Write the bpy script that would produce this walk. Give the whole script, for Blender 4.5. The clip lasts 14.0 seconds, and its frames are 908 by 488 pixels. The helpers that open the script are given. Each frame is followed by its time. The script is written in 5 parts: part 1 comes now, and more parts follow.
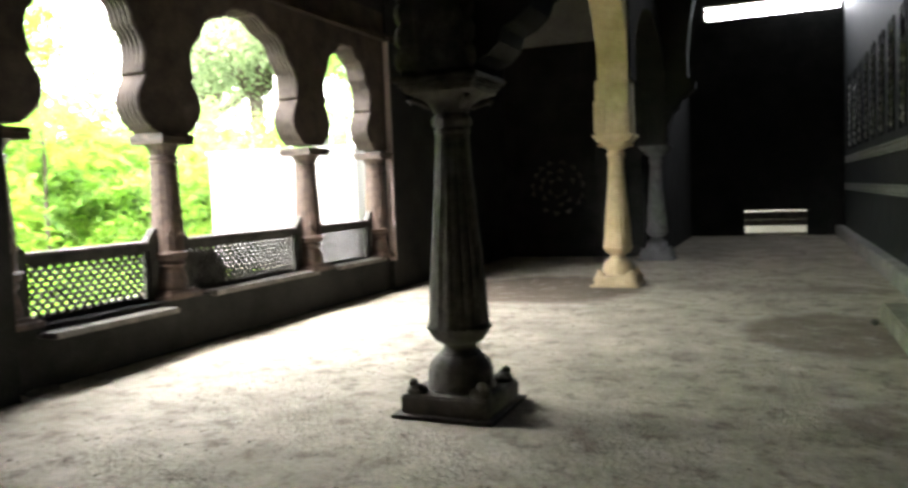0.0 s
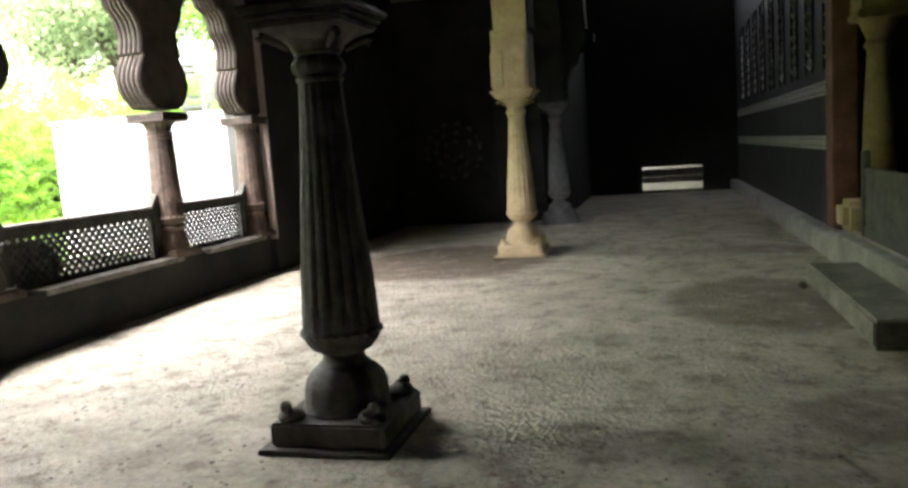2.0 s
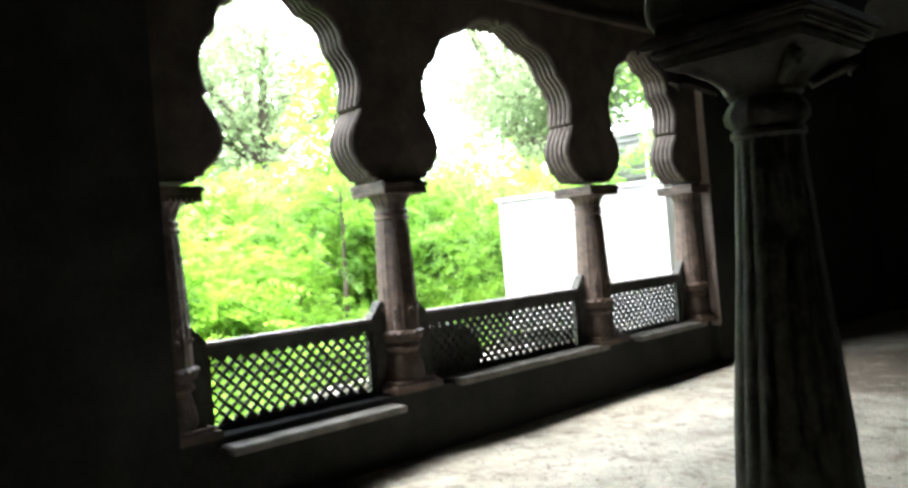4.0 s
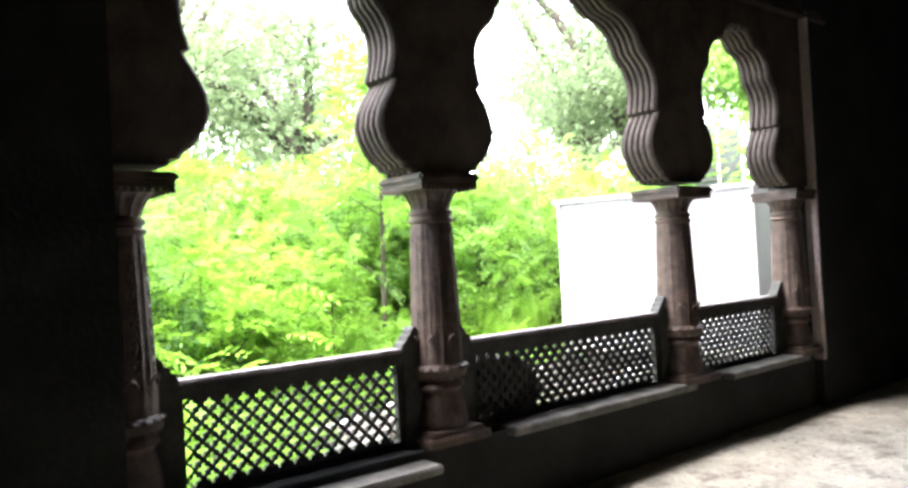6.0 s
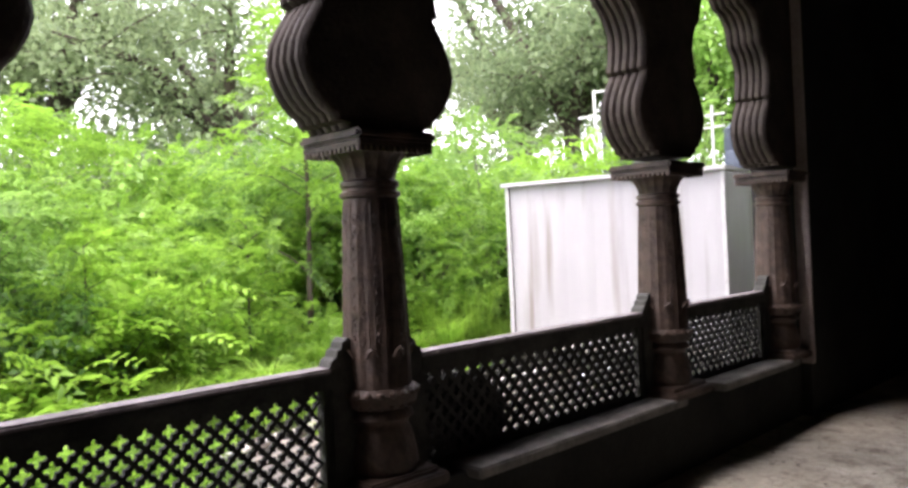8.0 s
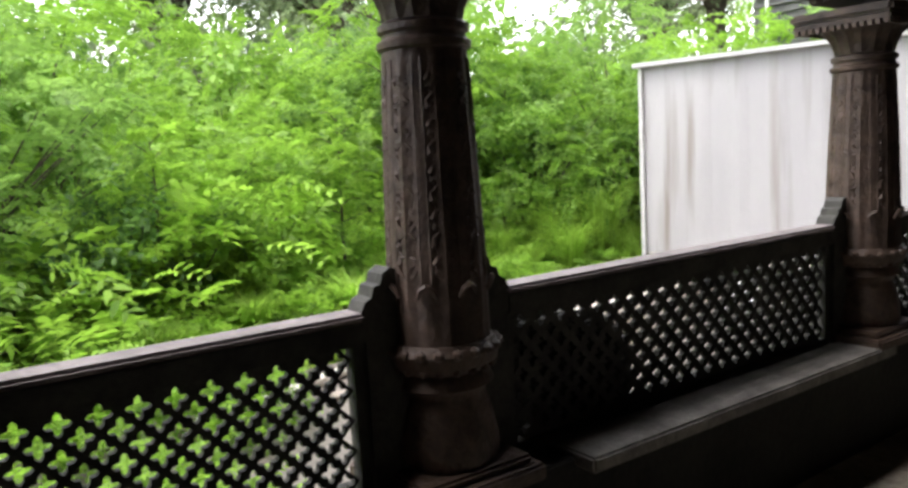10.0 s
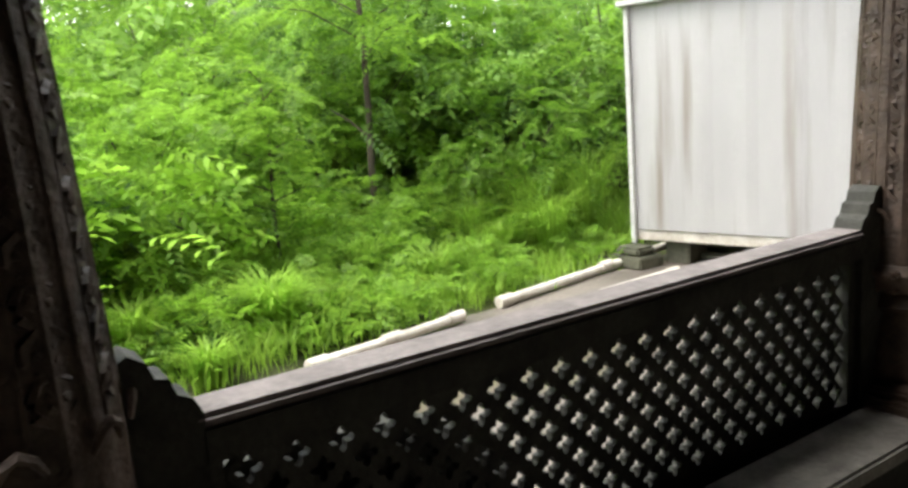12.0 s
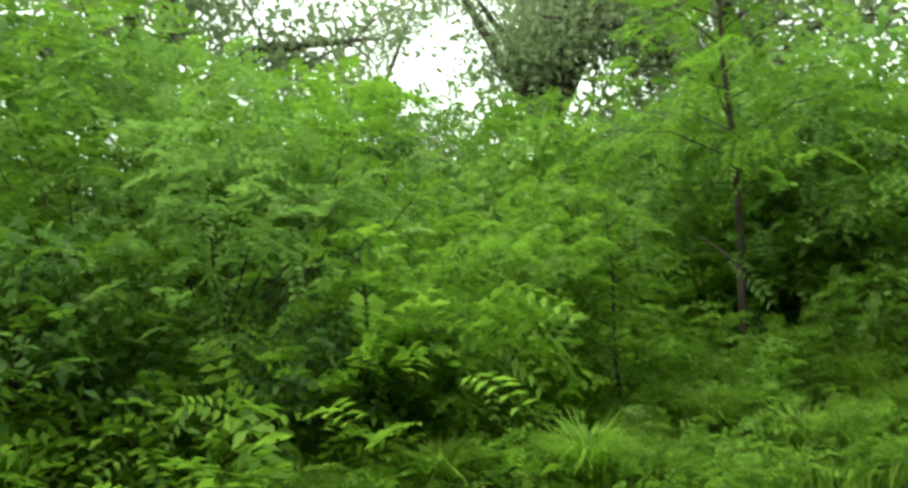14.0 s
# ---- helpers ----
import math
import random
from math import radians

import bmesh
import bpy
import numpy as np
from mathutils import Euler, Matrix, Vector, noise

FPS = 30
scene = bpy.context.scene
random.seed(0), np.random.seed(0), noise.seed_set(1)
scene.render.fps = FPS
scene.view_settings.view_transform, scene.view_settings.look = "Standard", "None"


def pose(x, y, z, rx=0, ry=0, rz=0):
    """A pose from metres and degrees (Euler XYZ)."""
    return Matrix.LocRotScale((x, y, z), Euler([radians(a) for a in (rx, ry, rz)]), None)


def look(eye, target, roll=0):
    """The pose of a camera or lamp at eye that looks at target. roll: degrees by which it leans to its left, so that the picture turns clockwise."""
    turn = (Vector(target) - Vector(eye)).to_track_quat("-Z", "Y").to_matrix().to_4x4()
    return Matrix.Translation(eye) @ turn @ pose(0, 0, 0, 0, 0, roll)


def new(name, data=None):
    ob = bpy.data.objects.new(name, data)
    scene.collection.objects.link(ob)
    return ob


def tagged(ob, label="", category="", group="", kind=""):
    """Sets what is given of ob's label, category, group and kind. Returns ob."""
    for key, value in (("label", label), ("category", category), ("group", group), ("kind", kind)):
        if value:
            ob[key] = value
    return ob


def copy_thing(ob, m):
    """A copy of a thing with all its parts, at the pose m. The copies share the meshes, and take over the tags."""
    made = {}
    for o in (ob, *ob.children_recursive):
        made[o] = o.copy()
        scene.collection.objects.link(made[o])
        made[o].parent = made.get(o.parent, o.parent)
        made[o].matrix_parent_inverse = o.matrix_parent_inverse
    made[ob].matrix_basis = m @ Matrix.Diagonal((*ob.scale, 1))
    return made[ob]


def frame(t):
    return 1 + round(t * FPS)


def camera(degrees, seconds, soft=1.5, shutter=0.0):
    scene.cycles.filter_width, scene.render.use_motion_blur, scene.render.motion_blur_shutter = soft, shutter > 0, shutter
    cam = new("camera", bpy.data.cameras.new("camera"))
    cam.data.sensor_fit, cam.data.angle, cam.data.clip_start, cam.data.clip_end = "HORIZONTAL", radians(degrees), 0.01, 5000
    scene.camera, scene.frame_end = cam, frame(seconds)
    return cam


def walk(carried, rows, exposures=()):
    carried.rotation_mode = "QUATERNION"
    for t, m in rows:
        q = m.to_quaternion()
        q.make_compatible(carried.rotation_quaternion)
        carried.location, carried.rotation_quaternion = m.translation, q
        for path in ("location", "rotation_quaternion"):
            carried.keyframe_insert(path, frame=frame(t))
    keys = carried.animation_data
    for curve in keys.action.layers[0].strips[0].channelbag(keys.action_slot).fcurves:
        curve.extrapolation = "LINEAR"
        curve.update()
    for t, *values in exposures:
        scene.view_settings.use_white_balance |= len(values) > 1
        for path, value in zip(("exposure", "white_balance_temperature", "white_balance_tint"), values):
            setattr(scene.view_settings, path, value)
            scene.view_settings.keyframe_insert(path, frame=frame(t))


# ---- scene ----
cam = camera(61.3, 14.0, soft=2.9, shutter=0.2)
PATH = [
    (0, (4.997, 1.135, 1.278), (4.225, 2.975, 1.142), -2.1),
    (0.5, (4.959, 1.354, 1.278), (4.549, 3.299, 1.055), -2.4),
    (1, (4.853, 1.568, 1.256), (4.528, 3.522, 0.977), -3.3),
    (1.5, (4.783, 1.816, 1.273), (4.316, 3.743, 1.011), -4.0),
    (2, (4.718, 2.055, 1.268), (4.196, 3.97, 1.029), -4.0),
    (2.5, (4.64, 2.312, 1.274), (3.99, 4.184, 1.007), -4.2),
    (3, (4.554, 2.616, 1.277), (3.553, 4.323, 0.99), -4.2),
    (3.5, (4.423, 2.838, 1.302), (3.098, 4.324, 1.115), -4.6),
    (4, (4.297, 3.051, 1.358), (2.821, 4.401, 1.376), -4.7),
    (4.2, (4.239, 3.149, 1.369), (2.729, 4.459, 1.44), -4.0),
    (6.3, (3.313, 3.844, 1.429), (1.757, 5.1, 1.456), -3.0),
    (6.5, (3.239, 3.884, 1.427), (1.713, 5.176, 1.484), -3.2),
    (7, (3.018, 4.034, 1.434), (1.584, 5.427, 1.479), -3.0),
    (7.5, (2.795, 4.192, 1.419), (1.386, 5.611, 1.445), -3.0),
    (8, (2.594, 4.366, 1.416), (1.16, 5.76, 1.409), -2.6),
    (8.5, (2.384, 4.539, 1.411), (0.904, 5.881, 1.323), -3.1),
    (8.7, (2.297, 4.596, 1.409), (0.78, 5.895, 1.317), -3.6),
    (11, (1.55, 5.72, 1.324), (-0.106, 6.787, 0.979), -3.3),
    (11.5, (1.373, 5.983, 1.355), (-0.251, 7.094, 0.994), -3.6),
    (12, (1.264, 6.25, 1.362), (-0.398, 7.305, 1.004), -4.6),
    (12.5, (1.2, 6.532, 1.37), (-0.529, 7.467, 0.998), -5.0),
    (13, (1.041, 6.678, 1.392), (-0.746, 7.494, 1.015), -5.5),
    (13.5, (0.944, 6.803, 1.412), (-0.999, 7.231, 1.211), -6.0),
    (14, (0.885, 6.90, 1.425), (-1.112, 7.005, 1.449), -4.8),
]
EXPOSURES = [(0.0, 3.85, 6600, 15), (1.0, 3.83, 6650, 16), (1.5, 3.73, 6600, 16), (3.0, 3.13, 6500, 13), (4.0, 3.03, 6050, 9), (6.5, 2.7, 6050, 21),
             (7.5, 1.8, 6300, 26), (8.5, 1.2, 6350, 25), (11.0, 1.1, 6500, 12), (12.5, 1.15, 6650, 9), (13.0, 1.25, 6600, 7), (13.5, 1.1, 6650, 1), (14.0, 0.1, 6900, -8)]
walk(cam, [(t, look(eye, target, roll)) for t, eye, target, roll in PATH], EXPOSURES)

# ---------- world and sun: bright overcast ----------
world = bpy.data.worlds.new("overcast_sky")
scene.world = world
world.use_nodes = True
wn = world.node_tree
sky = wn.nodes.new("ShaderNodeTexSky")
sky.sky_type = "NISHITA"
sky.sun_disc = False
sky.sun_elevation = radians(61)
sky.sun_rotation = radians(152)
sky.dust_density = 6.0
sky.air_density = 1.2
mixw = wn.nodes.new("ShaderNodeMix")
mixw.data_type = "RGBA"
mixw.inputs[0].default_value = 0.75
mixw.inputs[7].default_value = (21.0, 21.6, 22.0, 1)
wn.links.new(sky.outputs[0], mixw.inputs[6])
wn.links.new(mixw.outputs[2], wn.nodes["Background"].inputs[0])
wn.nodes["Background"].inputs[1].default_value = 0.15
sun = new("sun", bpy.data.lights.new("sun", "SUN"))
sun.data.energy = 1.4
sun.data.angle = radians(30)
sun.data.color = (1.0, 0.96, 0.88)
sun.matrix_world = look((-2.4, -4.4, 9.0), (0, 0, 0))
tagged(sun, kind="structure")
# daylight of the high slot window in the far wall
day = new("window_daylight", bpy.data.lights.new("window_daylight", "AREA"))
day.data.shape = "RECTANGLE"
day.data.size, day.data.size_y = 2.8, 0.32
day.data.energy = 5
day.data.color = (0.86, 0.93, 1.0)
day.matrix_world = look((5.0, 20.32, 5.2), (4.6, 11.5, 0.5))
tagged(day, kind="structure")


# ---------- materials ----------
def mat(name, c1, c2, scale=6.0, rough=0.85, bump=0.25, fine=60.0, spec=0.3, world_space=False, metal=0.0, streak=0.0, dist=0.01):
    m = bpy.data.materials.new(name)
    m.use_nodes = True
    n, l = m.node_tree.nodes, m.node_tree.links
    b = n["Principled BSDF"]
    if world_space:
        co = n.new("ShaderNodeNewGeometry").outputs["Position"]
    else:
        co = n.new("ShaderNodeTexCoord").outputs["Object"]
    if streak:
        mp = n.new("ShaderNodeMapping")
        mp.inputs["Scale"].default_value = (1, 1, streak)
        l.new(co, mp.inputs[0])
        co = mp.outputs[0]
    big = n.new("ShaderNodeTexNoise")
    big.inputs["Scale"].default_value = scale
    big.inputs["Detail"].default_value = 6
    big.inputs["Roughness"].default_value = 0.65
    small = n.new("ShaderNodeTexNoise")
    small.inputs["Scale"].default_value = fine
    small.inputs["Detail"].default_value = 4
    l.new(co, big.inputs["Vector"])
    l.new(co, small.inputs["Vector"])
    ramp = n.new("ShaderNodeMapRange")
    ramp.inputs[1].default_value = 0.32
    ramp.inputs[2].default_value = 0.68
    l.new(big.outputs[0], ramp.inputs[0])
    mx = n.new("ShaderNodeMix")
    mx.data_type = "RGBA"
    mx.inputs[6].default_value = (*c1, 1)
    mx.inputs[7].default_value = (*c2, 1)
    l.new(ramp.outputs[0], mx.inputs[0])
    grain = n.new("ShaderNodeMix")
    grain.data_type = "RGBA"
    grain.blend_type = "OVERLAY"
    grain.inputs[0].default_value = 0.35
    l.new(mx.outputs[2], grain.inputs[6])
    l.new(small.outputs[0], grain.inputs[7])
    l.new(grain.outputs[2], b.inputs["Base Color"])
    b.inputs["Roughness"].default_value = rough
    b.inputs["Specular IOR Level"].default_value = spec
    b.inputs["Metallic"].default_value = metal
    add = n.new("ShaderNodeMath")
    l.new(big.outputs[0], add.inputs[0])
    l.new(small.outputs[0], add.inputs[1])
    bp = n.new("ShaderNodeBump")
    bp.inputs["Strength"].default_value = bump
    bp.inputs["Distance"].default_value = dist
    l.new(add.outputs[0], bp.inputs["Height"])
    l.new(bp.outputs[0], b.inputs["Normal"])
    return m


def leaf_mat(name, dark, light):
    """Leaf with light passing through, hue varied leaf by leaf and bush by bush."""
    m = bpy.data.materials.new(name)
    m.use_nodes = True
    n, l = m.node_tree.nodes, m.node_tree.links
    n.remove(n["Principled BSDF"])
    geo = n.new("ShaderNodeNewGeometry")
    info = n.new("ShaderNodeObjectInfo")
    av = n.new("ShaderNodeMix")
    av.inputs[0].default_value = 0.5
    l.new(geo.outputs["Random Per Island"], av.inputs[2])
    l.new(info.outputs["Random"], av.inputs[3])
    mx = n.new("ShaderNodeMix")
    mx.data_type = "RGBA"
    mx.inputs[6].default_value = (*dark, 1)
    mx.inputs[7].default_value = (*light, 1)
    l.new(av.outputs[0], mx.inputs[0])
    d, t, g = n.new("ShaderNodeBsdfDiffuse"), n.new("ShaderNodeBsdfTranslucent"), n.new("ShaderNodeBsdfGlossy")
    g.inputs["Roughness"].default_value = 0.5
    for s in (d, t):
        l.new(mx.outputs[2], s.inputs[0])
    m1, m2 = n.new("ShaderNodeMixShader"), n.new("ShaderNodeMixShader")
    m1.inputs[0].default_value = 0.5
    m2.inputs[0].default_value = 0.02
    l.new(d.outputs[0], m1.inputs[1])
    l.new(t.outputs[0], m1.inputs[2])
    l.new(m1.outputs[0], m2.inputs[1])
    l.new(g.outputs[0], m2.inputs[2])
    l.new(m2.outputs[0], n["Material Output"].inputs[0])
    return m


def floor_mat():
    m = mat("dusty_floor", (0.32, 0.287, 0.22), (0.54, 0.49, 0.39), 1.7, 0.88, 0.45, 22, 0.25, True)
    n, l = m.node_tree.nodes, m.node_tree.links
    b = n["Principled BSDF"]
    base = b.inputs["Base Color"].links[0].from_socket
    pos = [x for x in n if x.bl_idname == "ShaderNodeNewGeometry"][0].outputs["Position"]
    wob = n.new("ShaderNodeTexNoise")
    wob.inputs["Scale"].default_value = 2.2
    wob.inputs["Detail"].default_value = 5
    l.new(pos, wob.inputs["Vector"])
    prev = base
    # dried damp patches, last a dark band beside a column: centre, radii, strength
    for cx, cy, rx, ry, k in ((2.3, 10.6, 1.3, 1.35, 0.85), (5.45, 8.1, 0.72, 1.0, 0.62), (5.8, 5.6, 0.55, 0.4, 0.5), (5.05, 10.8, 1.4, 0.35, 0.3)):
        mp = n.new("ShaderNodeMapping")
        mp.inputs["Location"].default_value = (-cx / rx, -cy / ry, 0)
        mp.inputs["Scale"].default_value = (1 / rx, 1 / ry, 0)
        l.new(pos, mp.inputs[0])
        ln = n.new("ShaderNodeVectorMath")
        ln.operation = "LENGTH"
        l.new(mp.outputs[0], ln.inputs[0])
        w = n.new("ShaderNodeMath")
        w.operation = "MULTIPLY_ADD"
        w.inputs[1].default_value = 0.35
        l.new(wob.outputs[0], w.inputs[0])
        l.new(ln.outputs["Value"], w.inputs[2])
        rg = n.new("ShaderNodeMapRange")
        rg.inputs[1].default_value = 1.24
        rg.inputs[2].default_value = 1.02
        rg.inputs[4].default_value = k
        l.new(w.outputs[0], rg.inputs[0])
        mx = n.new("ShaderNodeMix")
        mx.data_type = "RGBA"
        mx.inputs[7].default_value = (0.12, 0.09, 0.06, 1)
        l.new(rg.outputs[0], mx.inputs[0])
        l.new(prev, mx.inputs[6])
        prev = mx.outputs[2]
    # scuffed and worn areas at hand size
    scuff = n.new("ShaderNodeTexNoise")
    scuff.inputs["Scale"].default_value = 4.5
    scuff.inputs["Detail"].default_value = 9
    scuff.inputs["Roughness"].default_value = 0.72
    l.new(pos, scuff.inputs["Vector"])
    for lo, hi, col, k in ((0.52, 0.62, (0.17, 0.14, 0.108, 1), 0.7), (0.46, 0.34, (0.62, 0.57, 0.50, 1), 0.45)):
        rg = n.new("ShaderNodeMapRange")
        rg.inputs[1].default_value = lo
        rg.inputs[2].default_value = hi
        rg.inputs[4].default_value = k
        l.new(scuff.outputs[0], rg.inputs[0])
        mx = n.new("ShaderNodeMix")
        mx.data_type = "RGBA"
        mx.inputs[7].default_value = col
        l.new(rg.outputs[0], mx.inputs[0])
        l.new(prev, mx.inputs[6])
        prev = mx.outputs[2]
    grit = n.new("ShaderNodeTexVoronoi")
    grit.inputs["Scale"].default_value = 34
    l.new(pos, grit.inputs["Vector"])
    gmul = n.new("ShaderNodeMath")
    gmul.operation = "MULTIPLY_ADD"
    gmul.inputs[1].default_value = 0.35
    l.new(grit.outputs["Distance"], gmul.inputs[0])
    l.new(scuff.outputs[0], gmul.inputs[2])
    bump2 = n.new("ShaderNodeBump")
    bump2.inputs["Strength"].default_value = 0.85
    bump2.inputs["Distance"].default_value = 0.034
    l.new(gmul.outputs[0], bump2.inputs["Height"])
    l.new(b.inputs["Normal"].links[0].from_socket, bump2.inputs["Normal"])
    l.new(bump2.outputs[0], b.inputs["Normal"])
    # crumbs and pits
    vo = n.new("ShaderNodeTexVoronoi")
    vo.inputs["Scale"].default_value = 7
    l.new(pos, vo.inputs["Vector"])
    rg = n.new("ShaderNodeMapRange")
    rg.inputs[1].default_value = 0.16
    rg.inputs[2].default_value = 0.04
    rg.inputs[4].default_value = 0.45
    l.new(vo.outputs["Distance"], rg.inputs[0])
    patch = n.new("ShaderNodeMath")
    patch.operation = "MULTIPLY"
    gate = n.new("ShaderNodeMapRange")
    gate.inputs[1].default_value = 0.48
    gate.inputs[2].default_value = 0.62
    l.new(wob.outputs[0], gate.inputs[0])
    l.new(rg.outputs[0], patch.inputs[0])
    l.new(gate.outputs[0], patch.inputs[1])
    mx = n.new("ShaderNodeMix")
    mx.data_type = "RGBA"
    mx.inputs[7].default_value = (0.13, 0.11, 0.09, 1)
    l.new(patch.outputs[0], mx.inputs[0])
    l.new(prev, mx.inputs[6])
    l.new(mx.outputs[2], b.inputs["Base Color"])
    return m


M_FLOOR = floor_mat()
# near-black plaster: the hall's deep shade is put into the base colour
M_WALL = mat("shade_toned_plaster", (0.012, 0.0125, 0.011), (0.033, 0.033, 0.029), 2.0, 0.9, 0.4, 40, world_space=True)
# unseen ceiling; its tone is set to limit light bouncing in the hall
M_CEIL = mat("dark_ceiling_plaster", (0.10, 0.095, 0.083), (0.19, 0.18, 0.16), 1.2, 0.9, 0.3, 30, world_space=True)
M_PALE = mat("old_plaster", (0.28, 0.27, 0.24), (0.42, 0.40, 0.35), 1.6, 0.9, 0.3, 40, world_space=True)
M_DADO = mat("dark_glazed_dado", (0.010, 0.013, 0.012), (0.028, 0.032, 0.030), 2.5, 0.65, 0.15, 30, 0.3, True)
M_STONE = mat("brown_carved_stone", (0.027, 0.018, 0.0135), (0.11, 0.075, 0.056), 9, 0.5, 0.5, 70)
M_DARKSTONE = mat("dark_carved_stone", (0.055, 0.05, 0.042), (0.135, 0.125, 0.10), 8, 0.7, 0.5, 70)
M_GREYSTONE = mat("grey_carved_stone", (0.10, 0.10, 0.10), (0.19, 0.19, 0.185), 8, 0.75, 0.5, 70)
M_GOLD = mat("ochre_stone", (0.42, 0.32, 0.18), (0.60, 0.48, 0.30), 5, 0.7, 0.4, 60)
M_ARCH = mat("arcade_stone", (0.028, 0.022, 0.018), (0.085, 0.066, 0.053), 4, 0.8, 0.5, 50, world_space=True)
M_SILL = mat("sill_stone", (0.07, 0.064, 0.057), (0.24, 0.225, 0.20), 5, 0.7, 0.35, 60, world_space=True)
M_JALI = mat("jali_stone", (0.022, 0.022, 0.019), (0.062, 0.06, 0.05), 8, 0.75, 0.4, 70, world_space=True)
# paler than the railing: skylight on the rail's top is put in the colour
M_RAIL = mat("skylit_rail_stone", (0.12, 0.102, 0.095), (0.25, 0.215, 0.205), 6, 0.7, 0.4, 60, world_space=True)
M_MARBLE = mat("worn_marble", (0.24, 0.228, 0.20), (0.46, 0.44, 0.39), 3, 0.6, 0.3, 40, world_space=True)
M_STEP = mat("mossy_step_stone", (0.12, 0.118, 0.085), (0.30, 0.285, 0.225), 3.5, 0.8, 0.4, 45, world_space=True)
M_PINK = mat("pinkish_slab", (0.33, 0.27, 0.25), (0.45, 0.38, 0.35), 3, 0.75, 0.3, 50, world_space=True)
M_BROWN = mat("red_brown_paint", (0.11, 0.05, 0.032), (0.21, 0.10, 0.065), 5, 0.75, 0.3, 50)
M_TILE = mat("white_patterned_tile", (0.32, 0.32, 0.30), (0.56, 0.56, 0.53), 12, 0.5, 0.2, 80, world_space=True)
M_GREYWOOD = mat("grey_painted_wood", (0.075, 0.073, 0.06), (0.155, 0.15, 0.125), 6, 0.75, 0.3, 60)
M_SHEET = mat("white_painted_sheet", (0.40, 0.392, 0.40), (0.49, 0.482, 0.485), 0.9, 0.45, 0.02, 500, 0.4, streak=0.4)
_n, _l = M_SHEET.node_tree.nodes, M_SHEET.node_tree.links
_b = _n["Principled BSDF"]
_tc = _n.new("ShaderNodeTexCoord")
_mp = _n.new("ShaderNodeMapping")
_mp.inputs["Scale"].default_value = (5.5, 1, 0.35)
_l.new(_tc.outputs["Object"], _mp.inputs[0])
_st = _n.new("ShaderNodeTexNoise")
_st.inputs["Scale"].default_value = 1.3
_st.inputs["Detail"].default_value = 5
_l.new(_mp.outputs[0], _st.inputs["Vector"])
_rg = _n.new("ShaderNodeMapRange")
_rg.inputs[1].default_value = 0.53
_rg.inputs[2].default_value = 0.74
_rg.inputs[4].default_value = 0.75
_l.new(_st.outputs[0], _rg.inputs[0])
_mx = _n.new("ShaderNodeMix")
_mx.data_type = "RGBA"
_mx.inputs[7].default_value = (0.22, 0.18, 0.145, 1)
_l.new(_rg.outputs[0], _mx.inputs[0])
_l.new(_b.inputs["Base Color"].links[0].from_socket, _mx.inputs[6])
_l.new(_mx.outputs[2], _b.inputs["Base Color"])
M_PUDDLE = mat("wet_film", (0.075, 0.058, 0.042), (0.135, 0.108, 0.08), 3, 0.3, 0.02, 30, 0.5, True)
M_RUBBLE = mat("pale_rubble", (0.17, 0.145, 0.12), (0.32, 0.28, 0.235), 8, 0.85, 0.5, 60)
M_SHEETGREY = mat("weathered_grey_sheet", (0.32, 0.32, 0.31), (0.45, 0.45, 0.44), 1.6, 0.5, 0.08, 20, 0.4, streak=0.12)
M_UNIT = mat("dark_casing_sheet", (0.07, 0.07, 0.068), (0.14, 0.14, 0.135), 2, 0.6, 0.1, 30)
M_GRIT = mat("floor_crumbs", (0.12, 0.10, 0.08), (0.34, 0.30, 0.24), 30, 0.9, 0.2, 90)
M_METAL = mat("pale_metal_frame", (0.5, 0.5, 0.49), (0.68, 0.68, 0.66), 4, 0.5, 0.1, 40)
M_CONC = mat("wet_concrete", (0.08, 0.069, 0.057), (0.175, 0.150, 0.126), 1.4, 0.6, 0.4, 30, 0.4, True)
M_PIPE = mat("weathered_pvc_pipe", (0.52, 0.47, 0.40), (0.74, 0.70, 0.64), 7, 0.55, 0.15, 40, 0.4)
M_BLOCK = mat("mossy_block", (0.06, 0.065, 0.045), (0.14, 0.135, 0.10), 9, 0.9, 0.5, 60)
M_SOIL = mat("weedy_soil", (0.035, 0.045, 0.018), (0.085, 0.095, 0.04), 1.2, 0.95, 0.8, 12, 0.1, True, dist=0.05)
M_BARK = mat("bark", (0.045, 0.035, 0.028), (0.11, 0.09, 0.07), 6, 0.9, 0.8, 40, 0.2)
M_TANK = mat("blue_grey_plastic_tank", (0.06, 0.075, 0.10), (0.10, 0.115, 0.15), 3, 0.5, 0.1, 30)
M_LEAF = leaf_mat("feathery_leaf", (0.052, 0.123, 0.013), (0.315, 0.552, 0.067))
M_LEAF_G = leaf_mat("grey_green_leaf", (0.075, 0.155, 0.034), (0.332, 0.552, 0.115))
M_OCHRE = mat("dull_ochre_paint", (0.20, 0.14, 0.06), (0.34, 0.25, 0.12), 5, 0.75, 0.4, 60)
M_LEAF_B = leaf_mat("broad_leaf", (0.105, 0.225, 0.040), (0.376, 0.597, 0.124))
M_LEAF_D = leaf_mat("deep_green_leaf", (0.052, 0.125, 0.028), (0.210, 0.370, 0.080))
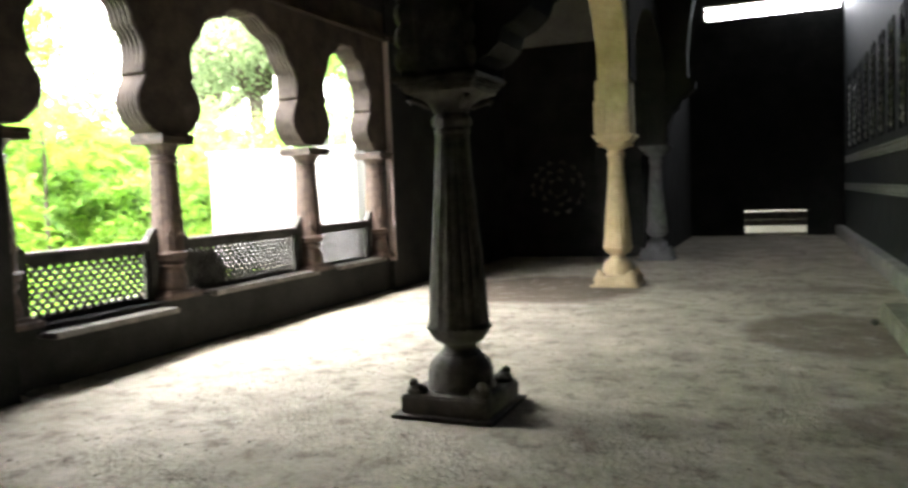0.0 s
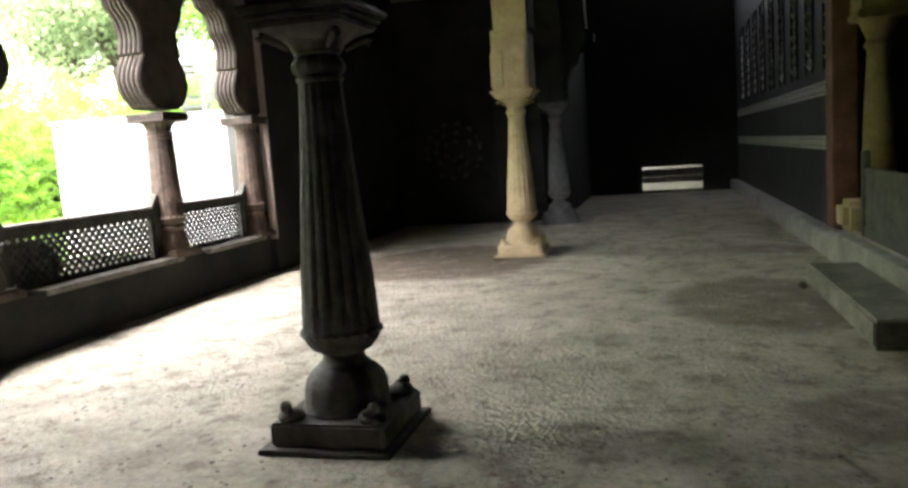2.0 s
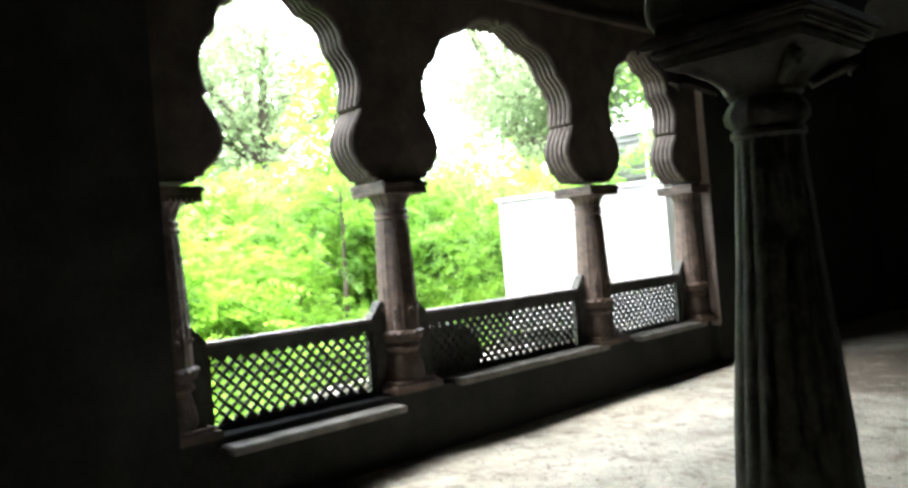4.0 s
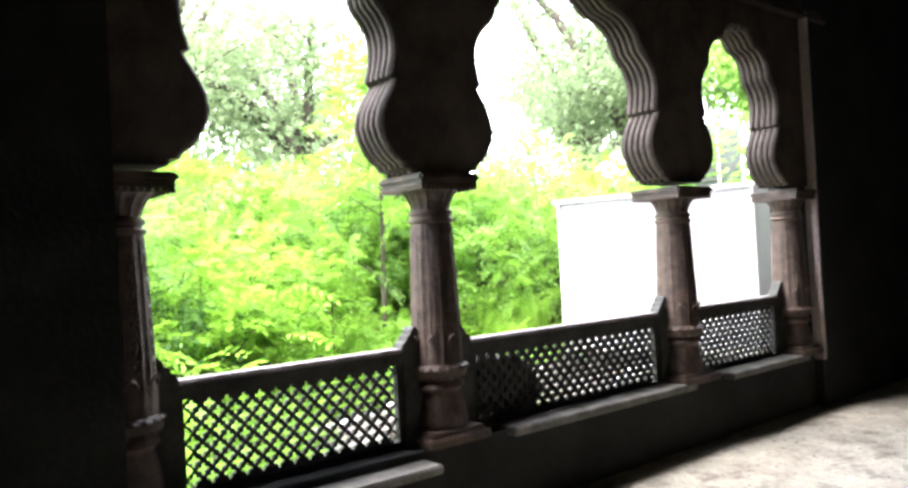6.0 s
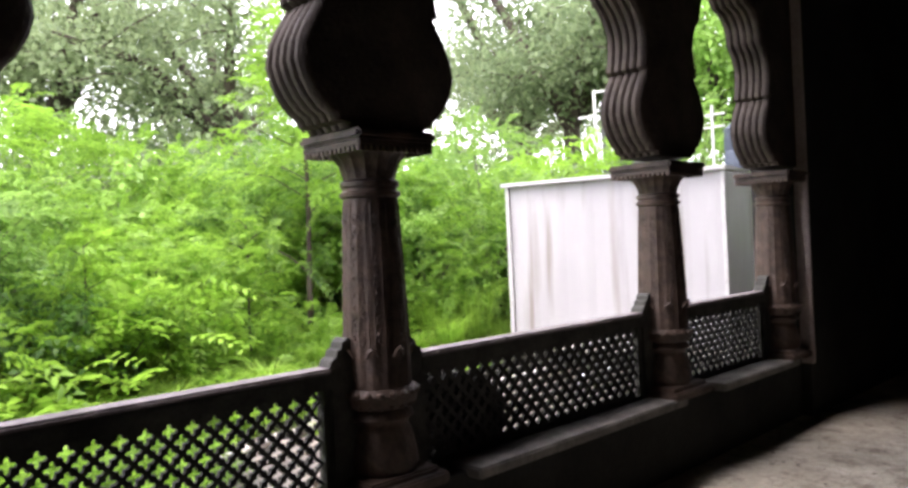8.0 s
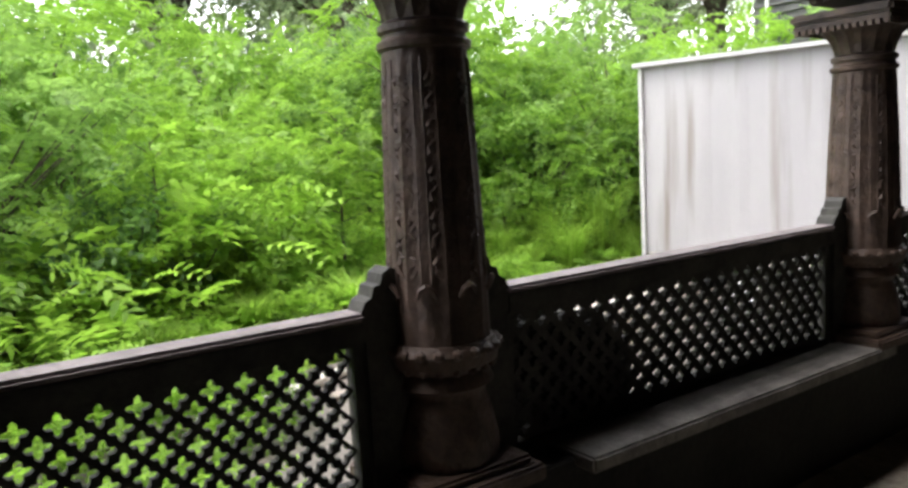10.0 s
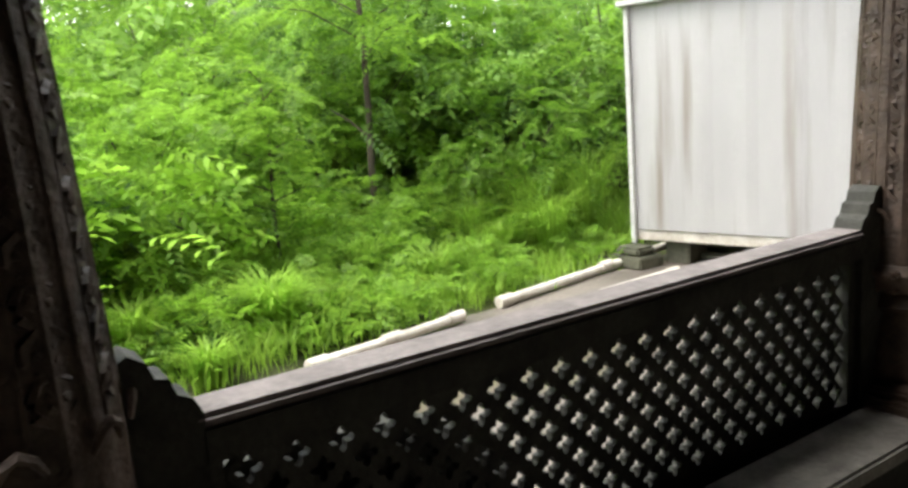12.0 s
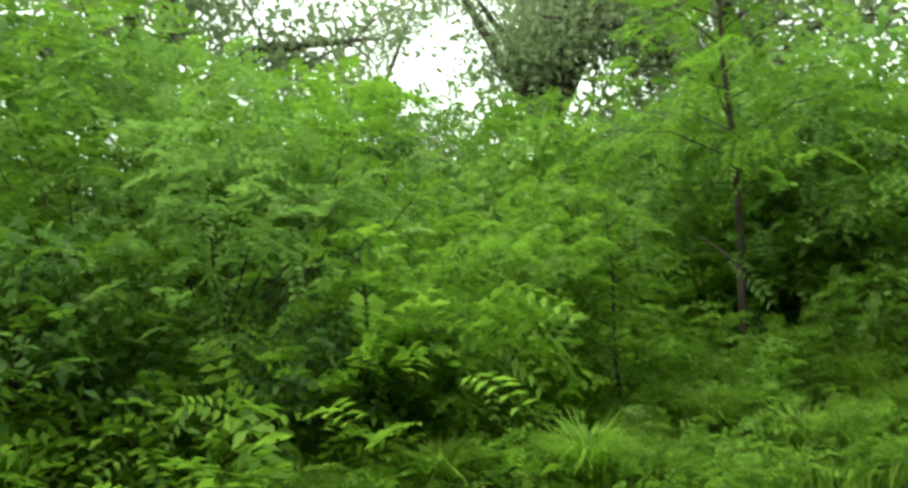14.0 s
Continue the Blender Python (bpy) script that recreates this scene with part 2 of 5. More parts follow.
# paler grey-green: haze over the distant trees is put into the leaf colour
M_LEAF_T = leaf_mat("hazy_tree_leaf", (0.090, 0.135, 0.060), (0.332, 0.420, 0.211))
M_LEAF_Y = leaf_mat("yellowish_weed_leaf", (0.105, 0.215, 0.023), (0.390, 0.653, 0.078))
M_GRASS = leaf_mat("grass_blade", (0.125, 0.230, 0.025), (0.390, 0.632, 0.082))


# ---------- mesh helpers ----------
def add_box(bm, x0, x1, y0, y1, z0, z1, bevel=0.0):
    r = bmesh.ops.create_cube(bm, size=1.0)
    for v in r["verts"]:
        v.co = Vector(((x0 + x1) / 2 + v.co.x * (x1 - x0), (y0 + y1) / 2 + v.co.y * (y1 - y0), (z0 + z1) / 2 + v.co.z * (z1 - z0)))
    if bevel:
        es = {e for v in r["verts"] for e in v.link_edges}
        bmesh.ops.bevel(bm, geom=list(es), offset=bevel, segments=2, affect="EDGES")
    return r["verts"]


def box(x0, x1, y0, y1, z0, z1, bevel=0.0):
    bm = bmesh.new()
    add_box(bm, x0, x1, y0, y1, z0, z1, bevel)
    return bm


def add_lathe(bm, prof, seg, shape=None, cx=0.0, cy=0.0, flat=1.0):
    """Turned form from (radius, height) pairs; shape(angle, k) scales the radius round the axis."""
    rings = []
    for k, (r, z) in enumerate(prof):
        ring = []
        for i in range(seg):
            a = 2 * math.pi * i / seg
            q = r * (shape(i, k) if shape else 1.0)
            ring.append(bm.verts.new((cx + q * math.cos(a), cy + q * math.sin(a), z)))
        rings.append(ring)
    for a, b in zip(rings, rings[1:]):
        for i in range(seg):
            j = (i + 1) % seg
            bm.faces.new((a[i], a[j], b[j], b[i]))
    bm.faces.new(list(reversed(rings[0])))
    bm.faces.new(rings[-1])
    return bm


def add_tube(bm, pts, radii, seg=8):
    pts = [Vector(p) for p in pts]
    rings = []
    for i, p in enumerate(pts):
        d = (pts[min(i + 1, len(pts) - 1)] - pts[max(i - 1, 0)]).normalized()
        u = d.orthogonal().normalized() if abs(d.z) > 0.95 else d.cross(Vector((0, 0, 1))).normalized()
        w = d.cross(u)
        r = radii[i] if isinstance(radii, (list, tuple)) else radii
        rings.append([bm.verts.new(p + r * (math.cos(2 * math.pi * k / seg) * u + math.sin(2 * math.pi * k / seg) * w)) for k in range(seg)])
    for a, b in zip(rings, rings[1:]):
        for k in range(seg):
            bm.faces.new((a[k], a[(k + 1) % seg], b[(k + 1) % seg], b[k]))
    bm.faces.new(rings[0][::-1])
    bm.faces.new(rings[-1])


def mesh_of(name, bm, material, smooth=False):
    bmesh.ops.recalc_face_normals(bm, faces=bm.faces)
    me = bpy.data.meshes.new(name)
    bm.to_mesh(me)
    bm.free()
    me.materials.append(material)
    if smooth:
        me.polygons.foreach_set("use_smooth", [True] * len(me.polygons))
        me.set_sharp_from_angle(angle=radians(38))
    return me


def part(name, bm, material, parent, label="", smooth=False):
    ob = new(name, mesh_of(name, bm, material, smooth))
    ob.parent = parent
    if label:
        tagged(ob, label)
    return ob


def solid(name, bm, material, label="", category="", kind="", group="", smooth=False):
    return tagged(new(name, mesh_of(name, bm, material, smooth)), label, category, group, kind)


def root(name, label, category, group="", kind="", at=(0, 0, 0)):
    ob = new(name)
    ob.matrix_basis = Matrix.Translation(at)
    ob.empty_display_size = 0.1
    return tagged(ob, label, category, group, kind)


# ---------- plan ----------
XA = 0.185                       # centre line of the arcade
XI, XO = 0.32, 0.05              # inner and outer face of the arcade wall
PY = (4.65, 6.255, 8.41, 10.005)   # pillars of the arcade seen
ZS = 0.455                       # top of the sill
ZC = 1.85                        # top of the capitals
CEIL = 5.75
COLS = ((3.285, 5.25), (3.13, 11.05), (3.15, 14.5))
CS = 0.94                        # size of the hall columns
FARY, CROSSY, RIGHTX = 20.3, 14.95, 6.44

# ---------- floor, ceiling, plain walls ----------
solid("floor", box(-0.2, 12.0, -8.0, FARY + 0.3, -0.25, 0.0), M_FLOOR, "dusty worn stone floor with dried damp patches", "floor", "structure")
solid("ceiling", box(-0.3, 12.2, -8.2, FARY + 0.6, CEIL, CEIL + 0.25), M_CEIL, "dark plastered hall ceiling, out of view", "ceiling", "structure")
solid("wall_south", box(-0.2, 12.0, -8.3, -8.0, 0, CEIL), M_WALL, "dark plastered end wall", "wall", "structure")
solid("wall_east", box(11.7, 12.0, -8.0, FARY, 0, CEIL), M_WALL, "dark plastered wall of the side room", "wall", "structure")


def wall_piece(name, x0, x1, y0, y1, z0, z1, material=None, label="plastered wall toned near black for its shade"):
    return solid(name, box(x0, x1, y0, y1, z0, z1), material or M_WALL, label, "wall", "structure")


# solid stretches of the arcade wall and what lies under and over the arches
# south stretch runs on out of view, kept solid to block light there
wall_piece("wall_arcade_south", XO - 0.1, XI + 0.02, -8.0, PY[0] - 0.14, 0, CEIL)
# added dark facing hides the end pilaster, keeping it black as in shade
wall_piece("wall_mask_south", XI + 0.023, XI + 0.10, -7.99, PY[0] - 0.05, 0, CEIL)
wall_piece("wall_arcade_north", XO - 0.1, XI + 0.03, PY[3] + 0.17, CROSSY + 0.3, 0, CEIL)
wall_piece("wall_parapet", XO - 0.03, XI - 0.05, PY[0] - 0.14, PY[3] + 0.17, -0.2, ZS - 0.06, M_WALL, "low wall under the arcade sill, toned near black for shade")
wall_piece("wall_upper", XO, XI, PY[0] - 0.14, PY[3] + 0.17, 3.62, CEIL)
bm = bmesh.new()
add_box(bm, XI, XI + 0.07, PY[0] - 0.04, PY[3] + 0.5, 3.25, 3.29, 0.008)
add_box(bm, XI, XI + 0.04, PY[0] - 0.04, PY[3] + 0.5, 3.29, 3.35, 0.008)
solid("trim_cornice", bm, M_ARCH, "thin stone cornice above the arches", "cornice", "structure")

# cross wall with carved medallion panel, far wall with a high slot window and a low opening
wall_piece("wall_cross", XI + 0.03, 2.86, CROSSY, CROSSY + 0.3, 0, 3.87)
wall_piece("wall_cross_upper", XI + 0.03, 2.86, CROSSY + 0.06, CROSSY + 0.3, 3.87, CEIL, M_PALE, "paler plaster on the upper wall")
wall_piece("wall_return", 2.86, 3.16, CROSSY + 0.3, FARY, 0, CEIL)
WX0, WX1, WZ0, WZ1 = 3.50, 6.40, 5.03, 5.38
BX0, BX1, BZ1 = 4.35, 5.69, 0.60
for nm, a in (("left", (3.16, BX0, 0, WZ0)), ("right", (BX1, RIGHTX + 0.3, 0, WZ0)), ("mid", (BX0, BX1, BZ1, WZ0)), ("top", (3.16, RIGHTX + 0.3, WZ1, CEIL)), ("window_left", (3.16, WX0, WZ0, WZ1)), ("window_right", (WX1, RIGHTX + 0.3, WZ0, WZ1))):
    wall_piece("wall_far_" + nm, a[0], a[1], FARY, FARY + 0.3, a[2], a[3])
wf = root("window_high", "high slot window with thin bars open to the sky", "window", kind="structure")
for i in range(5):
    x = WX0 + (WX1 - WX0) * i / 4
    part("mullion", box(x - 0.025, x + 0.025, FARY + 0.1, FARY + 0.16, WZ0, WZ1), M_DARKSTONE, wf)
part("window_rail", box(WX0, WX1, FARY + 0.09, FARY + 0.15, WZ1 - 0.14, WZ1 - 0.10), M_BROWN, wf, "reddish horizontal bar")
dg = root("door_low_opening", "low barred opening letting in daylight at floor level", "opening", kind="structure")
for z0, z1 in ((0.0, 0.06), (0.23, 0.36), (0.37, 0.54)):
    part("bar", box(BX0, BX1, FARY + 0.02, FARY + 0.09, z0, z1, 0.008), M_DARKSTONE, dg)

# made-up wall outside, added to dim the low opening
solid("wall_screen_behind", box(2.0, 8.0, FARY + 1.5, FARY + 1.7, -0.2, 2.2), M_PALE, "pale wall added behind the low opening to dim it", "wall", "structure")
# right-hand wall: plinth, dado with tile bands, tall dark panels
RY0 = 10.3
wall_piece("wall_right", RIGHTX, RIGHTX + 0.3, RY0, FARY, 0, CEIL, M_DADO, "dark glazed right-hand wall")
wall_piece("wall_right_over_opening", RIGHTX + 0.1, RIGHTX + 0.4, -8.0, RY0 - 0.35, 3.4, CEIL)
solid("plinth_right", box(6.26, RIGHTX, RY0 - 0.4, FARY, 0, 0.22, 0.012), M_MARBLE, "worn pale stone plinth along the wall", "plinth", "structure")
solid("ledge_right", box(6.24, 7.6, -8.0, RY0 - 0.4, 0, 0.29, 0.015), M_MARBLE, "raised pale stone ledge of the side room", "ledge", "structure")
solid("paving_side_room", box(6.36, 11.7, -7.9, RY0 - 0.45, 0.29, 0.31, 0.006), M_PINK, "pinkish stone slabs on the raised floor", "paving", "structure")
wall_piece("wall_side_room_end", RIGHTX + 0.3, 11.7, RY0, RY0 + 0.3, 0, CEIL)
for z in (1.09, 1.66):
    band = root("tile_band", "band of white patterned tiles on the dark wall", "tile band", "tile bands", kind="structure")
    shared = None
    for i in range(38):
        y = RY0 + 0.12 + i * 0.2555
        if shared is None:
            bm = bmesh.new()
            add_box(bm, -0.014, 0.0, -0.126, 0.126, 0.05, 0.072)
            add_box(bm, -0.014, 0.0, -0.126, 0.126, -0.072, -0.05)
            for k in (-0.06, 0.06):
                add_box(bm, -0.012, 0.0, k - 0.04, k + 0.04, -0.032, 0.032)
                add_box(bm, -0.012, 0.0, k + 0.052, k + 0.066, -0.05, 0.05)
            shared = mesh_of("tile", bm, M_TILE)
        t = new("tile", shared)
        t.parent = band
        t.location = (RIGHTX, y, z)
for i in range(9):
    y = RY0 + 0.5 + i * 1.0
    pn = root("wall_panel", "tall narrow inlaid wall panel with pale arabesque", "wall panel", "inlaid wall panels", at=(RIGHTX, y, 1.86))
    bm = bmesh.new()
    for k in range(9):
        z = 0.12 + k * 0.14
        w = 0.05 + 0.035 * math.sin(k * 1.9 + i)
        for s in (-1, 1):
            add_tube(bm, [(-0.008, s * w * 0.3, z - 0.06), (-0.012, s * (w + 0.04), z), (-0.008, s * w * 0.35, z + 0.06)], [0.008, 0.022, 0.007], 5)
    part("arabesque", bm, M_TILE, pn, "pale arabesque inlay")
    bm = bmesh.new()
    for s in (-0.22, 0.2):
        add_box(bm, -0.02, 0, s, s + 0.02, 0, 1.45)
    add_box(bm, -0.02, 0, -0.22, 0.22, 1.45, 1.47)
    part("frame", bm, M_DADO, pn)

# medallion carved on the cross wall
md = root("carved_medallion", "dark carved round medallion in a framed wall panel", "carving", at=(1.32, CROSSY, 1.28))
bm = bmesh.new()
for s in (-0.72, 0.70):
    add_box(bm, s, s + 0.03, -0.02, 0, -1.05, 1.5)
add_box(bm, -0.72, 0.73, -0.02, 0, 1.5, 1.53)
add_box(bm, -0.72, 0.73, -0.02, 0, -1.08, -1.05)
part("frame", bm, M_WALL, md)
bm = bmesh.new()
rm = random.Random(4)
for ring, count in ((0.14, 6), (0.29, 11), (0.45, 15)):
    for k in range(count):
        a = 2 * math.pi * k / count + ring * 3 + rm.uniform(-0.12, 0.12)
        if rm.random() < 0.15:
            continue
        c = Vector((ring * math.cos(a), 0, ring * math.sin(a)))
        t = Vector((-math.sin(a), 0, math.cos(a)))
        o = Vector((math.cos(a), 0, math.sin(a)))
        bm = bmesh.new()
        add_tube(bm, [c - t * 0.055, c + o * 0.035 + Vector((0, -0.035, 0)), c + t * 0.055], [0.02, 0.045, 0.02], 6)
        part("leaf", bm, M_DARKSTONE, md, "", True)



# ---------- multifoil arches ----------
def foil_side(half, z_top):
    """Half of a multifoil outline: (distance from the pillar axis, height), from capital to apex."""
    pts = [(0.19, ZC), (0.20, 1.87), (0.238, 1.878), (0.252, 1.905), (0.285, 1.925), (0.325, 1.97), (0.358, 2.03), (0.375, 2.09), (0.363, 2.16), (0.33, 2.23), (0.295, 2.285), (0.268, 2.325), (0.298, 2.34)]
    x0, z0 = 0.272, 2.355
    n = 26
    for i in range(n + 1):
        u = i / n * math.pi / 2
        q = abs(math.sin(i / n * math.pi * 3.0))
        bulge = 0.045 * (q - 0.6)
        ca, sa = math.cos(u), math.sin(u)
        x = x0 + (half - x0) * (1 - ca ** 1.15) - bulge * ca
        z = z0 + (z_top - z0) * sa ** 0.92 + bulge * sa
        pts.append((x, z))
    pts[-1] = (half, z_top + 0.02)
    return pts


def arch_piece(y0, y1, z_top, top=3.62):
    """Wall slice over one bay, pierced by the arch, its soffit grooved like a bundle of mouldings."""
    half = (y1 - y0) / 2
    side = foil_side(half, z_top)
    line = [(y0, ZC)] + [(y0 + d, z) for d, z in side] + [(y1 - d, z) for d, z in reversed(side[:-1])] + [(y1, ZC)]
    layers = [(XI, 0.030), (XI - 0.010, 0.006)]
    for r in range(5):
        x = XI - 0.012 - r * 0.049
        layers += [(x - 0.004, 0.002), (x - 0.014, -0.008), (x - 0.034, -0.008), (x - 0.044, 0.002), (x - 0.0465, 0.015)]
    layers += [(XO + 0.008, 0.006), (XO, 0.030)]
    bm = bmesh.new()
    cy, cz = (y0 + y1) / 2, 2.2
    rows = []
    for x, grow in layers:
        row = []
        for i, (y, z) in enumerate(line):
            if i in (0, len(line) - 1):
                row.append(bm.verts.new((x, y, z)))
                continue
            d = Vector((y - cy, z - cz))
            d.normalize()
            row.append(bm.verts.new((x, min(max(y + d.x * grow, y0 + 0.02), y1 - 0.02), z + max(d.y, 0) * grow)))
        rows.append(row)
    for a, b in zip(rows, rows[1:]):
        for i in range(len(line) - 1):
            bm.faces.new((a[i], a[i + 1], b[i + 1], b[i]))
    for row, x in ((rows[0], XI), (rows[-1], XO)):
        bm.faces.new(row + [bm.verts.new((x, y1, top)), bm.verts.new((x, y0, top))])
    return bm


for i in range(3):
    solid("arch_wall_%d" % i, arch_piece(PY[i], PY[i + 1], 3.075 if i == 1 else 3.05), M_ARCH, "dark stone multifoil arch with grooved soffit", "arch", "structure", smooth=True)
for i, y in ((0, PY[0]), (3, PY[3])):
    s = -1 if i == 0 else 1
    a, b = sorted((y, y + s * 0.15))
    wall_piece("wall_jamb_%d" % i, XO, XI, a, b, ZC, 3.62, M_ARCH, "stone jamb over the end pilaster")


# ---------- pillars of the arcade ----------
def bead_pieces(parent, r, z, n, size, material):
    bm = bmesh.new()
    bmesh.ops.create_icosphere(bm, subdivisions=1, radius=size)
    me = mesh_of("bead", bm, material, True)
    for k in range(n):
        a = 2 * math.pi * k / n
        o = new("bead", me)
        o.parent = parent
        o.location = (r * math.cos(a), r * math.sin(a), z)


def pillar(y, material, label, group):
    p = root("arcade_pillar", label, "pillar", group, at=(XA, y, ZS))
    p.scale = (1.06, 1.06, (ZC - ZS) / 1.43)
    bm = bmesh.new()
    add_box(bm, -0.19, 0.17, -0.19, 0.19, 0, 0.05, 0.008)
    add_box(bm, -0.165, 0.145, -0.165, 0.165, 0.05, 0.075, 0.008)
    part("plinth", bm, material, p)
    bm = bmesh.new()
    add_lathe(bm, [(0.125, 0.075), (0.134, 0.10), (0.13, 0.15), (0.115, 0.23), (0.104, 0.265), (0.11, 0.28), (0.128, 0.295), (0.122, 0.315), (0.11, 0.335)], 32, lambda i, k: 1 + (0.04 * math.cos(i * math.pi / 2) if k in (1, 2, 3) else 0))
    part("pot_base", bm, material, p, "carved leafy pot base", True)
    bm = bmesh.new()
    add_lathe(bm, [(0.115, 0.333), (0.140, 0.357), (0.146, 0.392), (0.132, 0.417)], 32)
    ob = part("bead_ring", bm, material, p, "ring of carved beads", True)
    bead_pieces(ob, 0.142, 0.397, 20, 0.016, material)
    bead_pieces(ob, 0.130, 0.347, 20, 0.012, material)

    def face(i, k):
        j = i % 8
        oct8 = math.cos(math.pi / 8) / math.cos(math.pi / 8 - abs(math.pi / 8 - abs(j / 8 * math.pi / 4)))
        return oct8 * (1.035 if j in (0, 1, 7) else 0.985) if k not in (0, 7) else 1.0
    prof = [(0.128, 0.412), (0.130, 0.427), (0.129, 0.57), (0.125, 0.72), (0.119, 0.90), (0.112, 1.05), (0.107, 1.165), (0.102, 1.175)]
    bm = bmesh.new()
    add_lathe(bm, prof, 64, face)
    for j in range(8):
        am = 2 * math.pi * (j + 0.5) / 8
        o, tg = Vector((math.cos(am), math.sin(am), 0)), Vector((-math.sin(am), math.cos(am), 0))
        for h in range(9):
            z = 0.625 + h * 0.058
            r = (0.129 - (z - 0.57) * 0.037) * 0.918
            w = 0.027 - 0.0008 * h
            c = o * r + Vector((0, 0, z))
            s0 = 1 if h % 2 else -1
            ring = [c + tg * (w * math.cos(q)) + Vector((0, 0, 1)) * (w * 1.05 * math.sin(q)) for q in [s0 * (0.4 + u * 5.2 / 7) for u in range(8)]]
            add_tube(bm, ring, [0.0045, 0.0075, 0.0085, 0.0085, 0.008, 0.007, 0.006, 0.004], 5)
            for q in range(3):
                bmesh.ops.create_icosphere(bm, subdivisions=1, radius=0.0095, matrix=Matrix.Translation(c + tg * (0.010 * math.cos(q * 2.1 + h)) + Vector((0, 0, 0.010 * math.sin(q * 2.1 + h)))))
        for q in (-0.035, 0.035):
            add_tube(bm, [o * (0.129 * 0.905) + tg * q + Vector((0, 0, 0.58)), o * (0.117 * 0.905) + tg * q * 0.92 + Vector((0, 0, 0.90)), o * (0.108 * 0.905) + tg * q * 0.84 + Vector((0, 0, 1.15))], [0.0045, 0.0045, 0.004], 5)
        # hood over each corner strip and twisted strips under it
        ac = 2 * math.pi * j / 8
        oc, tc = Vector((math.cos(ac), math.sin(ac), 0)), Vector((-math.sin(ac), math.cos(ac), 0))
        add_tube(bm, [oc * 0.128 - tc * 0.024 + Vector((0, 0, 0.545)), oc * 0.134 - tc * 0.014 + Vector((0, 0, 0.568)), oc * 0.137 + Vector((0, 0, 0.578)), oc * 0.134 + tc * 0.014 + Vector((0, 0, 0.568)), oc * 0.128 + tc * 0.024 + Vector((0, 0, 0.545))], [0.004, 0.007, 0.008, 0.007, 0.004], 6)
        for q in range(6):
            c = o * 0.1125 + Vector((0, 0, 0.436 + q * 0.021))
            add_tube(bm, [c - tg * 0.022, c + o * 0.006 + Vector((0, 0, 0.010)), c + tg * 0.022 + Vector((0, 0, 0.02))], [0.003, 0.0048, 0.003], 5)
    part("shaft", bm, material, p, "eight-sided shaft with carved scroll panels", True)
    bm = bmesh.new()
    add_lathe(bm, [(0.098, 1.17), (0.113, 1.18), (0.115, 1.195), (0.102, 1.205), (0.102, 1.215), (0.111, 1.222), (0.111, 1.238), (0.097, 1.248)], 32)
    part("neck_ring", bm, material, p, "", True)
    bm = bmesh.new()
    add_lathe(bm, [(0.095, 1.24), (0.10, 1.28), (0.115, 1.32), (0.142, 1.355), (0.158, 1.365)], 48, lambda i, k: 1.0 + (0.05 * math.cos(i * math.pi * 2 / 3) if 0 < k < 4 else 0))
    part("capital", bm, material, p, "fluted leaf capital", True)
    bm = bmesh.new()
    add_box(bm, -0.175, 0.175, -0.175, 0.175, 1.362, 1.385, 0.005)
    add_box(bm, -0.185, 0.185, -0.185, 0.185, 1.387, 1.43, 0.012)
    ob = part("abacus", bm, material, p, "square slab with dentils")
    me = mesh_of("dentil", box(-0.008, 0.008, -0.008, 0.008, -0.01, 0.01), material)
    for k in range(13):
        u = -0.16 + k * 0.32 / 12
        for s in (-0.165, 0.165):
            for q in ((s, u), (u, s)):
                o = new("dentil", me)
                o.parent = ob
                o.location = (q[0], q[1], 1.353)
    return p


first = pillar(PY[1], M_STONE, "brown carved stone pillar with faceted shaft on the sill", "arcade pillars")
for i, y in enumerate(PY):
    if i != 1:
        c = copy_thing(first, Matrix.Translation((XA, y, ZS)) @ Matrix.Diagonal((1.06, 1.06, (ZC - ZS) / 1.43, 1)))
        if i in (0, 3):
            tagged(c, "brown carved stone end pilaster beside the solid wall")


